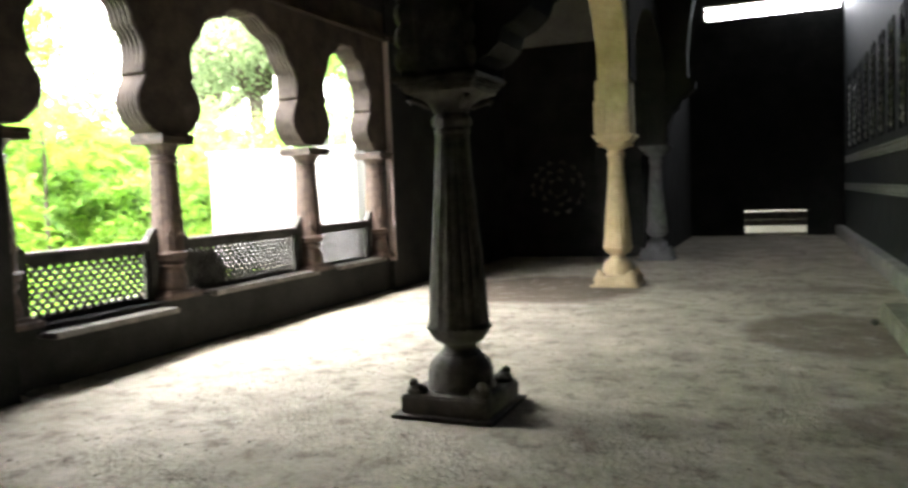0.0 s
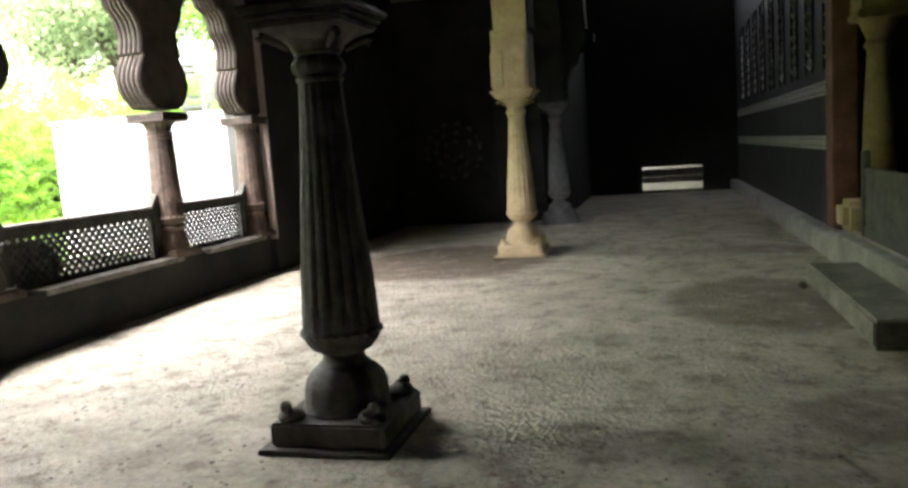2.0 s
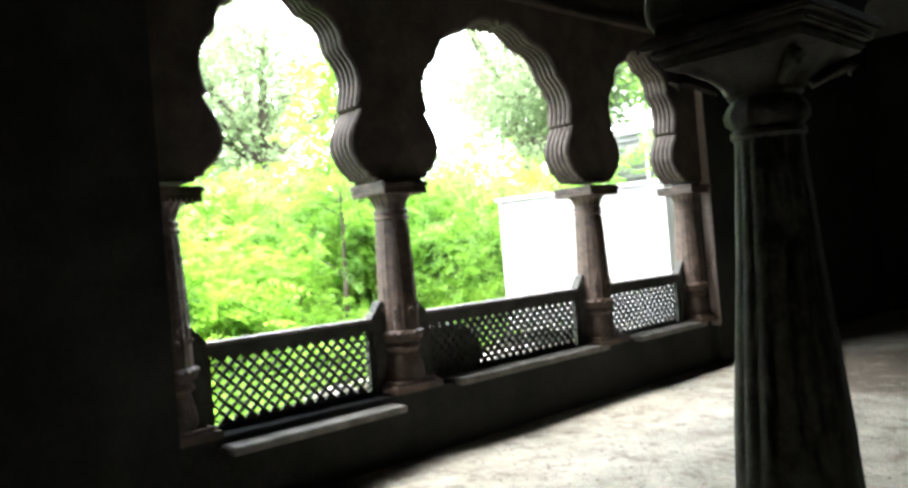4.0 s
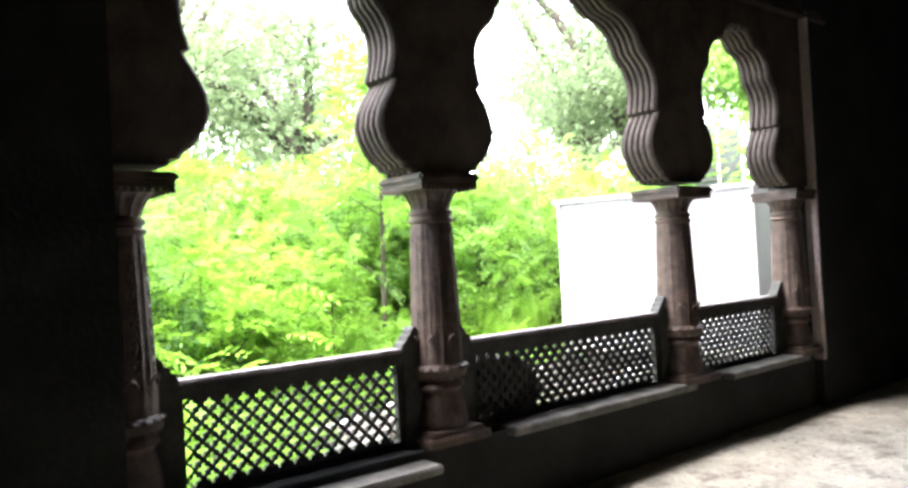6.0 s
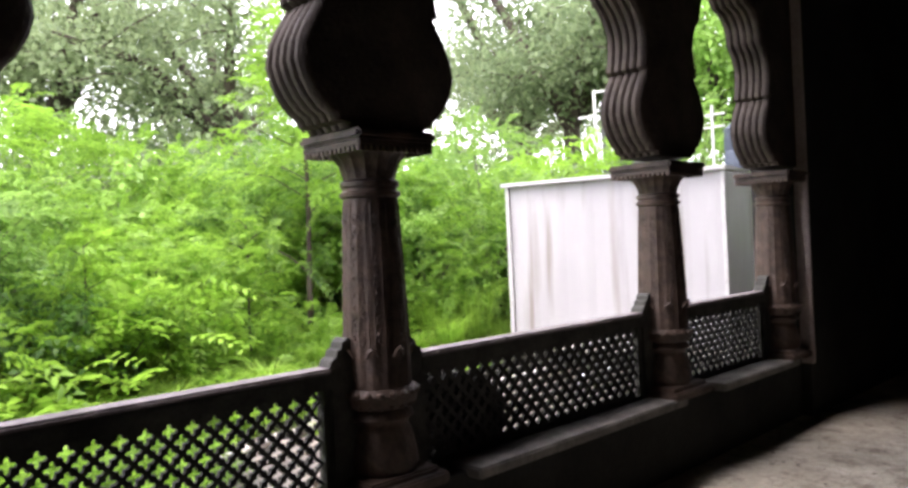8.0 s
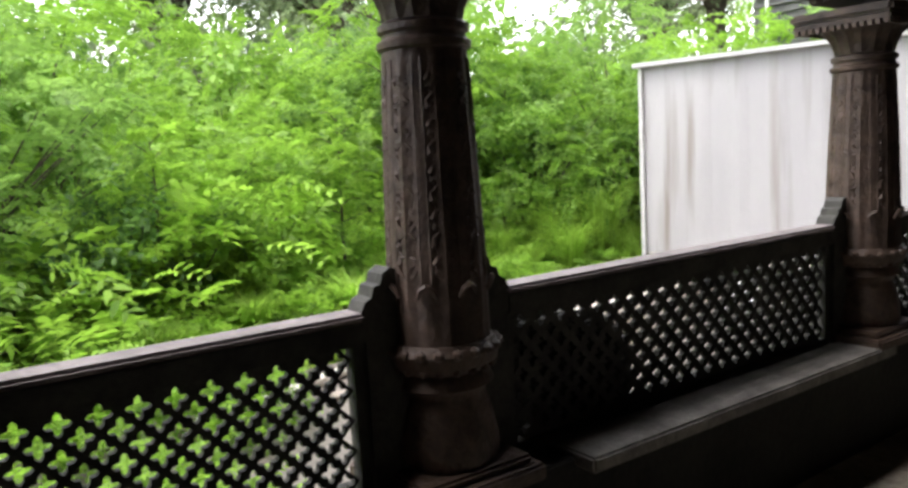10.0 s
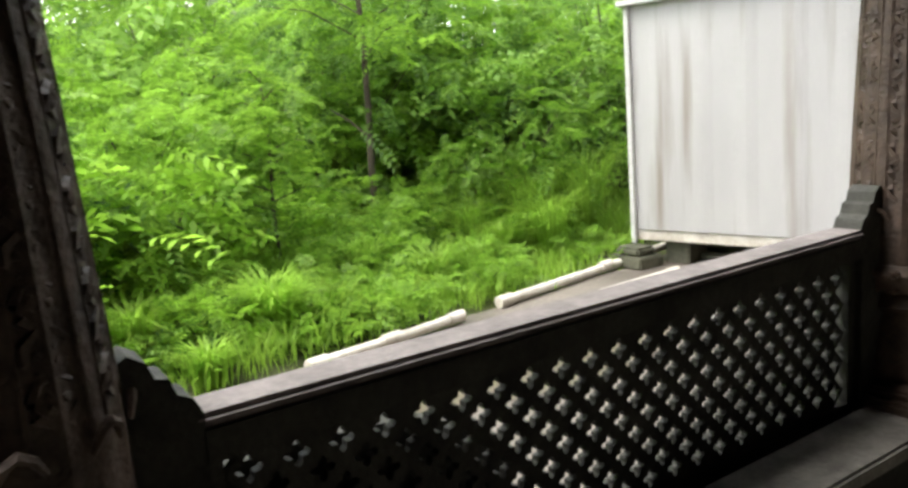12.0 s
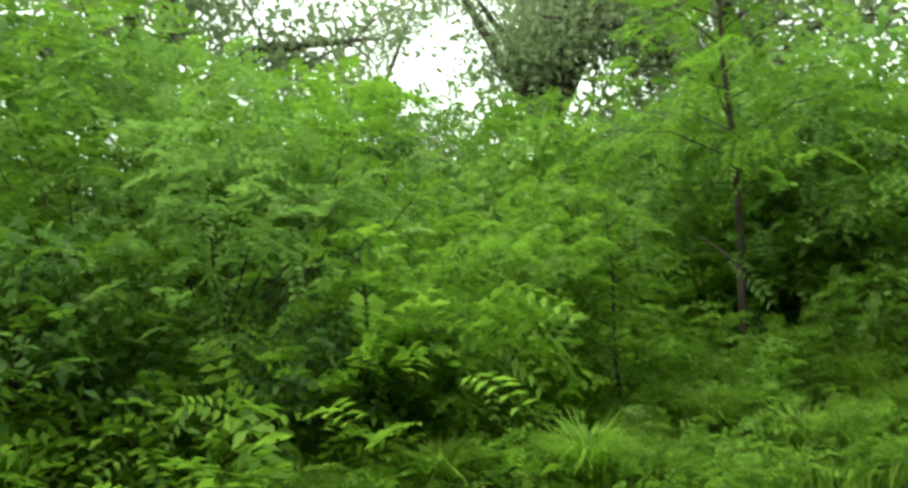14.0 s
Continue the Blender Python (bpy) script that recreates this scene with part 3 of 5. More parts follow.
# ---------- sill slabs, newel boards and pierced railings ----------
def jali(y0, y1, g=1.0):
    r = root("jali_railing", "dark stone railing pierced with star-shaped holes", "railing", "pierced railings", at=(0.15, (y0 + y1) / 2, ZS))
    h = (y1 - y0) / 2
    part("top_rail", box(-0.045, 0.05, -h, h, 0.483, 0.505, 0.009), M_RAIL, r, "thin cap coloured paler for the skylight on the rail")
    bm = bmesh.new()
    add_box(bm, -0.040, 0.045, -h, h, 0.425, 0.485, 0.006)
    add_box(bm, -0.022, 0.022, -h, h, -0.03, 0.030)
    add_box(bm, -0.022, 0.022, -h, -h + 0.03, 0.030, 0.425)
    add_box(bm, -0.022, 0.022, h - 0.03, h, 0.030, 0.425)
    part("panel_frame", bm, M_JALI, r)
    bm = bmesh.new()
    w, zz = h - 0.03, 0.395
    nz = 5
    pz = zz / nz
    ny = max(2, round(2 * w / (pz * 0.98)))
    py = 2 * w / ny
    cells = [(-w + (i + 0.5) * py, 0.030 + (j + 0.5) * pz) for i in range(ny) for j in range(nz)]
    cells += [(-w + (i + 1) * py, 0.030 + (j + 1) * pz) for i in range(ny - 1) for j in range(nz - 1)]
    edge = [(-w + (i + 1) * py, 0.030, 1) for i in range(ny - 1)] + [(-w + (i + 1) * py, 0.425, -1) for i in range(ny - 1)]
    A, B = py / 2, pz / 2
    t = 0.010
    quarter = [((1, 0), (0.66, 0)), ((0.75, 0.25), (0.51, 0.18)), ((0.5, 0.5), (0.22, 0.22)), ((0.25, 0.75), (0.18, 0.51))]
    turn = [lambda u, v: (u, v), lambda u, v: (-v, u), lambda u, v: (-u, -v), lambda u, v: (v, -u)]
    outer16 = [f(*o) for f in turn for o, q in quarter]
    inner16 = [f(q[0] * g, q[1] * g) for f in turn for o, q in quarter]
    for cy, cz in cells:
        vf = [[bm.verts.new((x, cy + u * A, cz + v * B)) for u, v in ring] for x in (-t, t) for ring in (outer16, inner16)]
        for k in range(16):
            j = (k + 1) % 16
            bm.faces.new((vf[0][k], vf[1][k], vf[1][j], vf[0][j]))
            bm.faces.new((vf[2][k], vf[2][j], vf[3][j], vf[3][k]))
            bm.faces.new((vf[1][k], vf[3][k], vf[3][j], vf[1][j]))
    for cy, cz, s in edge:
        for x in (-t, t):
            bm.faces.new([bm.verts.new(v) for v in ((x, cy - A, cz), (x, cy, cz + s * B), (x, cy + A, cz))])
    part("lattice", bm, M_JALI, r, "lattice of star-shaped holes")
    return r


def newel(y, s):
    """Scalloped upright board that ends a railing beside a pillar; s: the side the railing lies on."""
    n = root("newel_board", "dark scalloped newel board beside a pillar", "newel", "newel boards", at=(0.15, y, ZS))
    out = [(-0.06, 0), (0.085, 0), (0.085, 0.44), (0.10, 0.485), (0.092, 0.51), (0.082, 0.53), (0.062, 0.54), (0.055, 0.565), (0.036, 0.57), (0.028, 0.595), (0.005, 0.61), (-0.025, 0.595), (-0.06, 0.59)]
    bm = bmesh.new()
    fs = [[bm.verts.new((x, s * a, z)) for a, z in out] for x in (-0.035, 0.04)]
    for k in range(len(out)):
        j = (k + 1) % len(out)
        bm.faces.new((fs[0][k], fs[0][j], fs[1][j], fs[1][k]))
    bm.faces.new(fs[0])
    bm.faces.new(fs[1][::-1])
    part("board", bm, M_JALI, n)
    return n


for i in range(3):
    jali(PY[i] + 0.225, PY[i + 1] - 0.225, 0.9 if i == 1 else 1.08)
    newel(PY[i] + 0.14, 1)
    newel(PY[i + 1] - 0.14, -1)
solid("sill", box(XO - 0.06, XI - 0.02, PY[0] - 0.12, PY[3] + 0.16, ZS - 0.06, ZS - 0.004, 0.006), M_WALL, "dark stone sill course", "sill", kind="structure")
solid("sill_slab", box(0.19, 0.46, PY[0] + 0.22, PY[1] - 0.20, ZS - 0.09, ZS - 0.045, 0.008), M_SILL, "worn pale sill slab jutting out under the railing", "sill", "structure", "sill slabs")
for i in (1, 2):
    solid("sill_slab", box(0.19, XI + 0.06, PY[i] + 0.36, PY[i + 1] - 0.09, ZS - 0.03, ZS + 0.018, 0.008), M_SILL, "worn pale sill slab along the railing", "sill", "structure", "sill slabs")
# dark backing added to close these holes, outline fitted to the camera's view
bm = bmesh.new()
sl = [(6.49, 0.452), (7.06, 0.452), (7.085, 0.64), (7.02, 0.72), (6.94, 0.79), (6.80, 0.83), (6.62, 0.845), (6.49, 0.84)]
fs = [[bm.verts.new((x + (0.8 - z) * -0.12, y, z)) for y, z in sl] for x in (0.075, 0.125)]
for k in range(len(sl)):
    j = (k + 1) % len(sl)
    bm.faces.new((fs[0][k], fs[0][j], fs[1][j], fs[1][k]))
bm.faces.new(fs[0])
bm.faces.new(fs[1][::-1])
solid("hole_backing", bm, M_JALI, "dark backing behind the pierced railing, outlined to fit the view", "stone slab")
solid("stone_chip", box(0.325, 0.40, 4.70, 4.93, 0.0, 0.035, 0.008), M_SILL, "pale broken stone slab at the wall foot", "stone slab")
# pale pinkish strip added for the lit reveal face of the end wall
solid("lit_reveal_strip", box(XI - 0.03, XI + 0.065, PY[3] + 0.125, PY[3] + 0.169, 0.40, 3.3, 0.008), M_PINK, "pinkish strip standing for the lit edge of the end wall", "trim", "structure")


# ---------- the row of large columns ----------
def column(cx, cy, material, label):
    p = root("hall_column", label, "column", "columns of the hall", at=(cx, cy, 0))
    p.scale = (CS, CS, CS)
    part("ground_slab", box(-0.335, 0.325, -0.33, 0.325, 0, 0.025, 0.006), material, p)
    bm = box(-0.285, 0.285, -0.285, 0.285, 0.025, 0.14, 0.012)
    pl = part("plinth", bm, material, p, "square plinth block")
    for sx in (-1, 1):
        for sy in (-1, 1):
            bm = bmesh.new()
            bmesh.ops.create_icosphere(bm, subdivisions=2, radius=0.055, matrix=Matrix.Translation((sx * 0.205, sy * 0.205, 0.155)) @ Matrix.Diagonal((1.25, 1.25, 0.75, 1)))
            bmesh.ops.create_icosphere(bm, subdivisions=2, radius=0.03, matrix=Matrix.Translation((sx * 0.222, sy * 0.222, 0.205)))
            add_tube(bm, [(sx * 0.16, sy * 0.22, 0.15), (sx * 0.19, sy * 0.235, 0.18), (sx * 0.225, sy * 0.235, 0.185)], [0.02, 0.026, 0.016], 7)
            add_tube(bm, [(sx * 0.22, sy * 0.16, 0.15), (sx * 0.235, sy * 0.19, 0.18), (sx * 0.235, sy * 0.225, 0.185)], [0.02, 0.026, 0.016], 7)
            part("corner_leaf", bm, material, pl, "", True)
    bm = bmesh.new()
    add_lathe(bm, [(0.205, 0.14), (0.218, 0.152), (0.208, 0.165), (0.205, 0.19), (0.202, 0.25), (0.186, 0.305), (0.15, 0.342), (0.115, 0.356)], 48, lambda i, k: 1 + (0.02 * math.cos(i * math.pi / 2) if 2 < k < 7 else 0))
    part("bell_base", bm, material, p, "ribbed bell-shaped base", True)
    bm = bmesh.new()
    add_lathe(bm, [(0.115, 0.352), (0.128, 0.364), (0.110, 0.377), (0.100, 0.40), (0.104, 0.418), (0.12, 0.43)], 32)
    part("neck", bm, material, p, "", True)
    bm = bmesh.new()
    add_lathe(bm, [(0.118, 0.425), (0.15, 0.443), (0.178, 0.48), (0.190, 0.51), (0.197, 0.527), (0.190, 0.545)], 48, lambda i, k: 1 + 0.015 * math.cos(i * math.pi / 1.5))
    ob = part("bead_skirt", bm, material, p, "flared skirt with carved beads", True)
    bead_pieces(ob, 0.192, 0.522, 24, 0.014, material)
    bm = bmesh.new()
    add_lathe(bm, [(0.188, 0.535), (0.186, 0.60), (0.175, 0.80), (0.153, 1.05), (0.129, 1.32), (0.110, 1.58), (0.102, 1.70), (0.101, 1.715)], 64,
              lambda i, k: 1.0 if k in (0, 7) else (1.0, 0.985, 0.93, 0.985)[i % 4])
    part("shaft", bm, material, p, "tapering fluted shaft", True)
    bm = bmesh.new()
    add_lathe(bm, [(0.101, 1.71), (0.112, 1.72), (0.112, 1.735), (0.101, 1.745), (0.119, 1.765), (0.123, 1.79), (0.108, 1.82), (0.10, 1.835), (0.112, 1.845), (0.112, 1.86)], 36, lambda i, k: 1 + (0.05 * math.cos(i * math.pi / 1.5) if 3 < k < 7 else 0))
    part("collar", bm, material, p, "ringed leaf collar", True)
    bm = bmesh.new()
    seg = 32
    rings = []
    for z, r, sq in ((1.855, 0.118, 0.0), (1.885, 0.128, 0.15), (1.915, 0.155, 0.45), (1.94, 0.195, 0.8), (1.955, 0.215, 1.0), (1.965, 0.215, 1.0)):
        ring = []
        for i in range(seg):
            a = 2 * math.pi * i / seg
            ca, sa = math.cos(a), math.sin(a)
            k = 1 / max(abs(ca), abs(sa))
            q = r * (1 + (k - 1) * sq)
            ring.append(bm.verts.new((q * ca, q * sa, z)))
        rings.append(ring)
    for a, b in zip(rings, rings[1:]):
        for i in range(seg):
            bm.faces.new((a[i], a[(i + 1) % seg], b[(i + 1) % seg], b[i]))
    ob = part("capital", bm, material, p, "flaring capital with corner scrolls", True)
    for sx in (-1, 1):
        for sy in (-1, 1):
            bm = bmesh.new()
            add_tube(bm, [(sx * 0.10, sy * 0.10, 1.865), (sx * 0.14, sy * 0.14, 1.895), (sx * 0.175, sy * 0.175, 1.915), (sx * 0.195, sy * 0.195, 1.905), (sx * 0.185, sy * 0.185, 1.885)], [0.012, 0.018, 0.022, 0.02, 0.008], 7)
            part("scroll", bm, material, ob, "", True)
    bm = bmesh.new()
    add_box(bm, -0.225, 0.225, -0.225, 0.225, 1.962, 1.985, 0.006)
    add_box(bm, -0.245, 0.245, -0.245, 0.245, 1.987, 2.012, 0.008)
    add_box(bm, -0.27, 0.27, -0.27, 0.27, 2.014, 2.05, 0.01)
    part("abacus", bm, material, p, "stepped square abacus")
    return p


column(*COLS[0], M_DARKSTONE, "dark fluted stone column standing on a square plinth")
column(*COLS[1], M_GOLD, "ochre fluted column lit by the windows")
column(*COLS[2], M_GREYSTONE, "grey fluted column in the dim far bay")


# piers over the columns, the arches between them and to the right-hand wall
def lobes(bm, axis, cx, cy, sx, w):
    """Stack of corbel lobes that start a transverse arch; sx: +1 towards the right wall."""
    zs = [(0.0, 2.05), (0.03, 2.10), (0.10, 2.13), (0.17, 2.20), (0.19, 2.28), (0.26, 2.31), (0.34, 2.38), (0.37, 2.47), (0.47, 2.50), (0.60, 2.60), (0.66, 2.68), (0.80, 2.73), (1.00, 2.84), (1.20, 2.95), (1.5, 3.12), (1.85, 3.27), (1.9, 6.2), (0.0, 6.2)]
    fs = [[bm.verts.new((cx + sx * a, cy + s, min(z * CS, CEIL))) for a, z in zs] for s in (-w, w)]
    n = len(zs)
    for k in range(n):
        j = (k + 1) % n
        bm.faces.new((fs[0][k], fs[0][j], fs[1][j], fs[1][k]))
    bm.faces.new(fs[0])
    bm.faces.new(fs[1][::-1])


def pier(cx, cy, material, wall_material, label, z_lit, beads=True):
    p = root("column_pier", label, "pier", "piers over the columns", kind="structure", at=(0, 0, 0))
    bm = bmesh.new()
    add_box(bm, cx - 0.21, cx + 0.21, cy - 0.23, cy + 0.23, 2.05 * CS, z_lit, 0.01)
    part("pier_block", bm, material, p)
    bm = bmesh.new()
    for s in (-0.13, 0.13):
        add_box(bm, cx + s - 0.05, cx + s + 0.05, cy - 0.26, cy - 0.225, 1.95, 2.36, 0.012)
        add_box(bm, cx - 0.24, cx - 0.205, cy + s - 0.05, cy + s + 0.05, 1.95, 2.36, 0.012)
    for k in range(7 if beads else 0):
        z = 1.96 + k * 0.13
        for sx, sy in ((-1, -1), (-1, 1), (1, -1)):
            bmesh.ops.create_icosphere(bm, subdivisions=2, radius=0.075, matrix=Matrix.Translation((cx + sx * 0.19, cy + sy * 0.2, z + 0.05)) @ Matrix.Diagonal((0.7, 0.7, 1, 1)))
    part("pier_moulding", bm, material, p, "scalloped corner mouldings", True)
    return p


p1 = pier(*COLS[0], M_DARKSTONE, M_WALL, "dark scalloped pier block over the column", CEIL)
bm = bmesh.new()
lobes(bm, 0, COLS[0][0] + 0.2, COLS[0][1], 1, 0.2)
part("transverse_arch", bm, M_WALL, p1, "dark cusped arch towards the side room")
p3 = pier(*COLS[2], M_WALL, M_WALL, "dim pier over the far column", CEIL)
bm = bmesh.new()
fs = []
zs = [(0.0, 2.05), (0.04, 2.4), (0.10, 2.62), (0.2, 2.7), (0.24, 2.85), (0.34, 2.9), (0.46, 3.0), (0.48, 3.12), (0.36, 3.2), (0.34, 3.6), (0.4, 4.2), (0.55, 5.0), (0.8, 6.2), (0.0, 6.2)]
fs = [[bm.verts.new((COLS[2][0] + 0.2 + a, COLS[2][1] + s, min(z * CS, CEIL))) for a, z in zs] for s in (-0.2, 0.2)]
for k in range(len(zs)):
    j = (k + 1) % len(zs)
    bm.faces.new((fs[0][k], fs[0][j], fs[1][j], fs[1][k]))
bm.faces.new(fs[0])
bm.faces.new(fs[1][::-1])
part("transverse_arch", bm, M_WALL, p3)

p2 = pier(*COLS[1], M_GOLD, M_WALL, "ochre pier over the ochre column", 2.6, False)


def row_arch(ya, yb, z0, rise, x0, x1, material, parent, thick=0.35, part_name="arch_ring", n=28):
    """Round arch ring along the row from pier face ya to pier face yb."""
    bm = bmesh.new()
    cyy, half = (ya + yb) / 2, (yb - ya) / 2
    prev = None
    for i in range(n + 1):
        u = math.pi * i / n
        inner = (cyy - half * math.cos(u), z0 + rise * math.sin(u) ** 0.85)
        outer = (cyy - (half + thick) * math.cos(u), z0 + (rise + thick) * math.sin(u) ** 0.85)
        cur = [bm.verts.new((x, p[0], p[1])) for p in (inner, outer) for x in (x0, x1)]
        if prev:
            bm.faces.new((prev[0], prev[1], cur[1], cur[0]))
            bm.faces.new((prev[2], prev[3], cur[3], cur[2]))
            bm.faces.new((prev[0], prev[2], cur[2], cur[0]))
            bm.faces.new((prev[1], prev[3], cur[3], cur[1]))
        prev = cur
    part(part_name, bm, material, parent)


# light and shade set by colour: ochre near arch, near-black far arch and spandrels
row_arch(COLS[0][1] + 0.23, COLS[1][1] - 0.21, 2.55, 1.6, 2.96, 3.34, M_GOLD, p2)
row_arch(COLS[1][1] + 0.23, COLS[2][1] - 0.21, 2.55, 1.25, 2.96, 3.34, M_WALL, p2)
for y0, y1 in ((COLS[0][1] + 0.23, COLS[1][1]), (COLS[1][1], COLS[2][1])):
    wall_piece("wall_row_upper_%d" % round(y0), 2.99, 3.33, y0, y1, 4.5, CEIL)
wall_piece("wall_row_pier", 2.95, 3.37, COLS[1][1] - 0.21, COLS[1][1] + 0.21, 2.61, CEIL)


# ---------- side room edge: step, engaged column, stands, grille ----------
st = root("stone_step", "worn pale stone step against the ledge, its shaded end coloured dark", "step", at=(6.045, 7.70, 0))
part("step_body", box(-0.195, 0.195, -1.00, 1.04, 0.0, 0.17, 0.018), M_STEP, st)
# dark plate added on the step's end, its colour standing for shade
part("shaded_end", box(-0.192, 0.195, -1.03, -1.002, 0.0, 0.162, 0.004), M_BLOCK, st, "dark end plate standing for shade")
solid("rubble", box(5.76, 5.82, 8.5, 8.6, 0.0, 0.05, 0.015), M_BLOCK, "small dark stone lump by the step", "stone")

ec = root("engaged_column", "yellowish column before a red-brown pilaster on the ledge", "column", at=(6.60, 9.6, 0.31))
ec.scale = (0.92, 0.92, 0.92)
part("pilaster", box(-0.33, -0.10, 0.35, 0.70, 0, 3.2, 0.01), M_BROWN, ec, "red-brown painted pilaster")
part("foot_block", box(-0.33, 0.02, -0.10, 0.30, 0, 0.30, 0.06), M_GOLD, ec, "cream broken foot block")
bm = bmesh.new()
add_lathe(bm, [(0.15, 0.16), (0.15, 0.24), (0.10, 0.34), (0.10, 0.38), (0.155, 0.46), (0.15, 0.55), (0.13, 1.1), (0.10, 1.65), (0.10, 1.72), (0.13, 1.76), (0.10, 1.82), (0.17, 1.98), (0.2, 2.0)], 36, lambda i, k: 1 + (0.02 * math.cos(i * math.pi) if 5 < k < 8 else 0))
part("shaft", bm, M_OCHRE, ec, "yellow tapering shaft", True)
bm = bmesh.new()
add_box(bm, -0.22, 0.22, -0.22, 0.22, 2.0, 2.08, 0.015)
for k in range(5):
    bmesh.ops.create_icosphere(bm, subdivisions=2, radius=0.1, matrix=Matrix.Translation((-0.05 - 0.02 * k, -0.1 - 0.11 * k, 2.2 + 0.16 * k)))
add_box(bm, -0.18, 0.25, -0.2, 0.3, 2.08, 3.2, 0.02)
part("bracket", bm, M_OCHRE, ec, "lobed bracket over the capital", True)


def stand(y0, y1, x, z0, z1, lattice):
    s = root("railing_panel", "grey painted railing panel with a pierced field" if lattice else "grey painted railing panel standing on the ledge", "railing panel", "side room railings", at=(x, (y0 + y1) / 2, 0.31))
    h, t = (y1 - y0) / 2, 0.03
    for sy in (-1, 1):
        part("post", box(-t, t, sy * h - 0.04, sy * h + 0.04, 0, z1 - z0, 0.008), M_GREYWOOD, s)
    part("top_rail", box(-0.025, 0.025, -h + 0.04, h - 0.04, (z1 - z0) * 0.70, (z1 - z0) * 0.80, 0.006), M_GREYWOOD, s)
    part("bottom_rail", box(-0.025, 0.025, -h + 0.04, h - 0.04, 0.0, 0.10, 0.006), M_GREYWOOD, s)
    top = (z1 - z0) * 0.70
    if lattice:
        n = 20
        for i in range(-n, n + 1):
            for d in (-1, 1):
                c = i / n * 2 * h
                pts = [(0, c - d * top * 0.3, 0.10), (0, c + d * top * 0.3, top)]
                if all(abs(q[1]) < h - 0.03 for q in pts):
                    bm = bmesh.new()
                    add_tube(bm, pts, 0.011, 4)
                    part("slat", bm, M_GREYWOOD, s)
    else:
        part("field", box(-0.012, 0.012, -h + 0.18, h - 0.04, 0.10, top), M_GREYWOOD, s, "plain field")
    return s


stand(7.80, 9.20, 6.40, 0.31, 1.04, False)
stand(5.35, 6.50, 6.44, 0.31, 0.97, True)
solid("upright_post", box(6.40, 6.44, 6.68, 6.72, 0.31, 1.0, 0.006), M_GREYWOOD, "lone grey upright post on the ledge", "post")
solid("wooden_crate", box(6.38, 6.72, 4.85, 5.28, 0.31, 0.44, 0.02), M_PINK, "pale box standing on the ledge", "box")

# ---------- outside: ground, paving, pipes ----------


def gz(x, y):
    r = max(0.0, min(1.0, (-x - 2.6) / 4.0))
    z = -0.02 + 0.36 * r * r * (3 - 2 * r)
    far = max(0.0, (-x - 9) / 40.0)
    return z + far * 0.8 + (0.06 * noise.noise((x * 0.6, y * 0.6, 0)) if x < -2.4 else 0.0)


xs = [-400, -200, -120, -80, -60, -50, -42, -36, -31, -27, -24, -21] + [-19 + 0.5 * i for i in range(34)] + [-2.0, -1.0, 0.0, 14.0, 60.0, 400.0]
ys = [-400, -150, -60, -30, -18, -12, -9] + [-7 + 0.5 * i for i in range(70)] + [30, 34, 40, 50, 65, 90, 150, 400]
bm = bmesh.new()
grid = [[bm.verts.new((x, y, gz(x, y) - (0.3 if x > -0.5 else 0.0))) for y in ys] for x in xs]
for i in range(len(xs) - 1):
    for j in range(len(ys) - 1):
        bm.faces.new((grid[i][j], grid[i + 1][j], grid[i + 1][j + 1], grid[i][j + 1]))
solid("ground", bm, M_SOIL, "weedy dark soil ground", "ground", "structure", smooth=True)
bm = bmesh.new()
for k in range(40):
    y0 = -4 + k * 0.5
    w0, w1 = -2.5 - 0.12 * (y0 - 7) + 0.12 * noise.noise((k * 0.7, 0, 3)), -2.5 - 0.12 * (y0 - 6.5) + 0.12 * noise.noise((k * 0.7 + 0.7, 0, 3))
    w0, w1 = max(w0, -3.6), max(w1, -3.6)
    v = [bm.verts.new(c) for c in ((0.02, y0, 0.03), (w0, y0, 0.03), (w1, y0 + 0.5, 0.03), (0.02, y0 + 0.5, 0.03), (w0, y0, -0.15), (w1, y0 + 0.5, -0.15))]
    bm.faces.new(v[:4])
    bm.faces.new((v[1], v[4], v[5], v[2]))
bmesh.ops.remove_doubles(bm, verts=bm.verts, dist=0.001)
solid("pavement_apron", bm, M_CONC, "wet stained concrete apron beside the building", "pavement", "structure")
bm = bmesh.new()
add_box(bm, -0.15, XO - 0.03, -8.0, 16, -0.3, 0.36, 0.01)
solid("wall_base_outside", bm, M_SILL, "stone foot of the outer wall", "wall", "structure")


def pipe(pts, r, label):
    p = root("drain_pipe", label, "pipe", "pipes on the apron")
    bm = bmesh.new()
    add_tube(bm, pts, r, 12)
    part("tube", bm, M_PIPE, p, "", True)
    a, b = Vector(pts[0]), Vector(pts[-1])
    for u in (0.02, 0.5, 0.98):
        c = a.lerp(b, u)
        d = (b - a).normalized() * 0.06
        bm = bmesh.new()
        add_tube(bm, [c - d, c + d], r * 1.25, 12)
        part("collar", bm, M_PIPE, p, "", True)
    return p


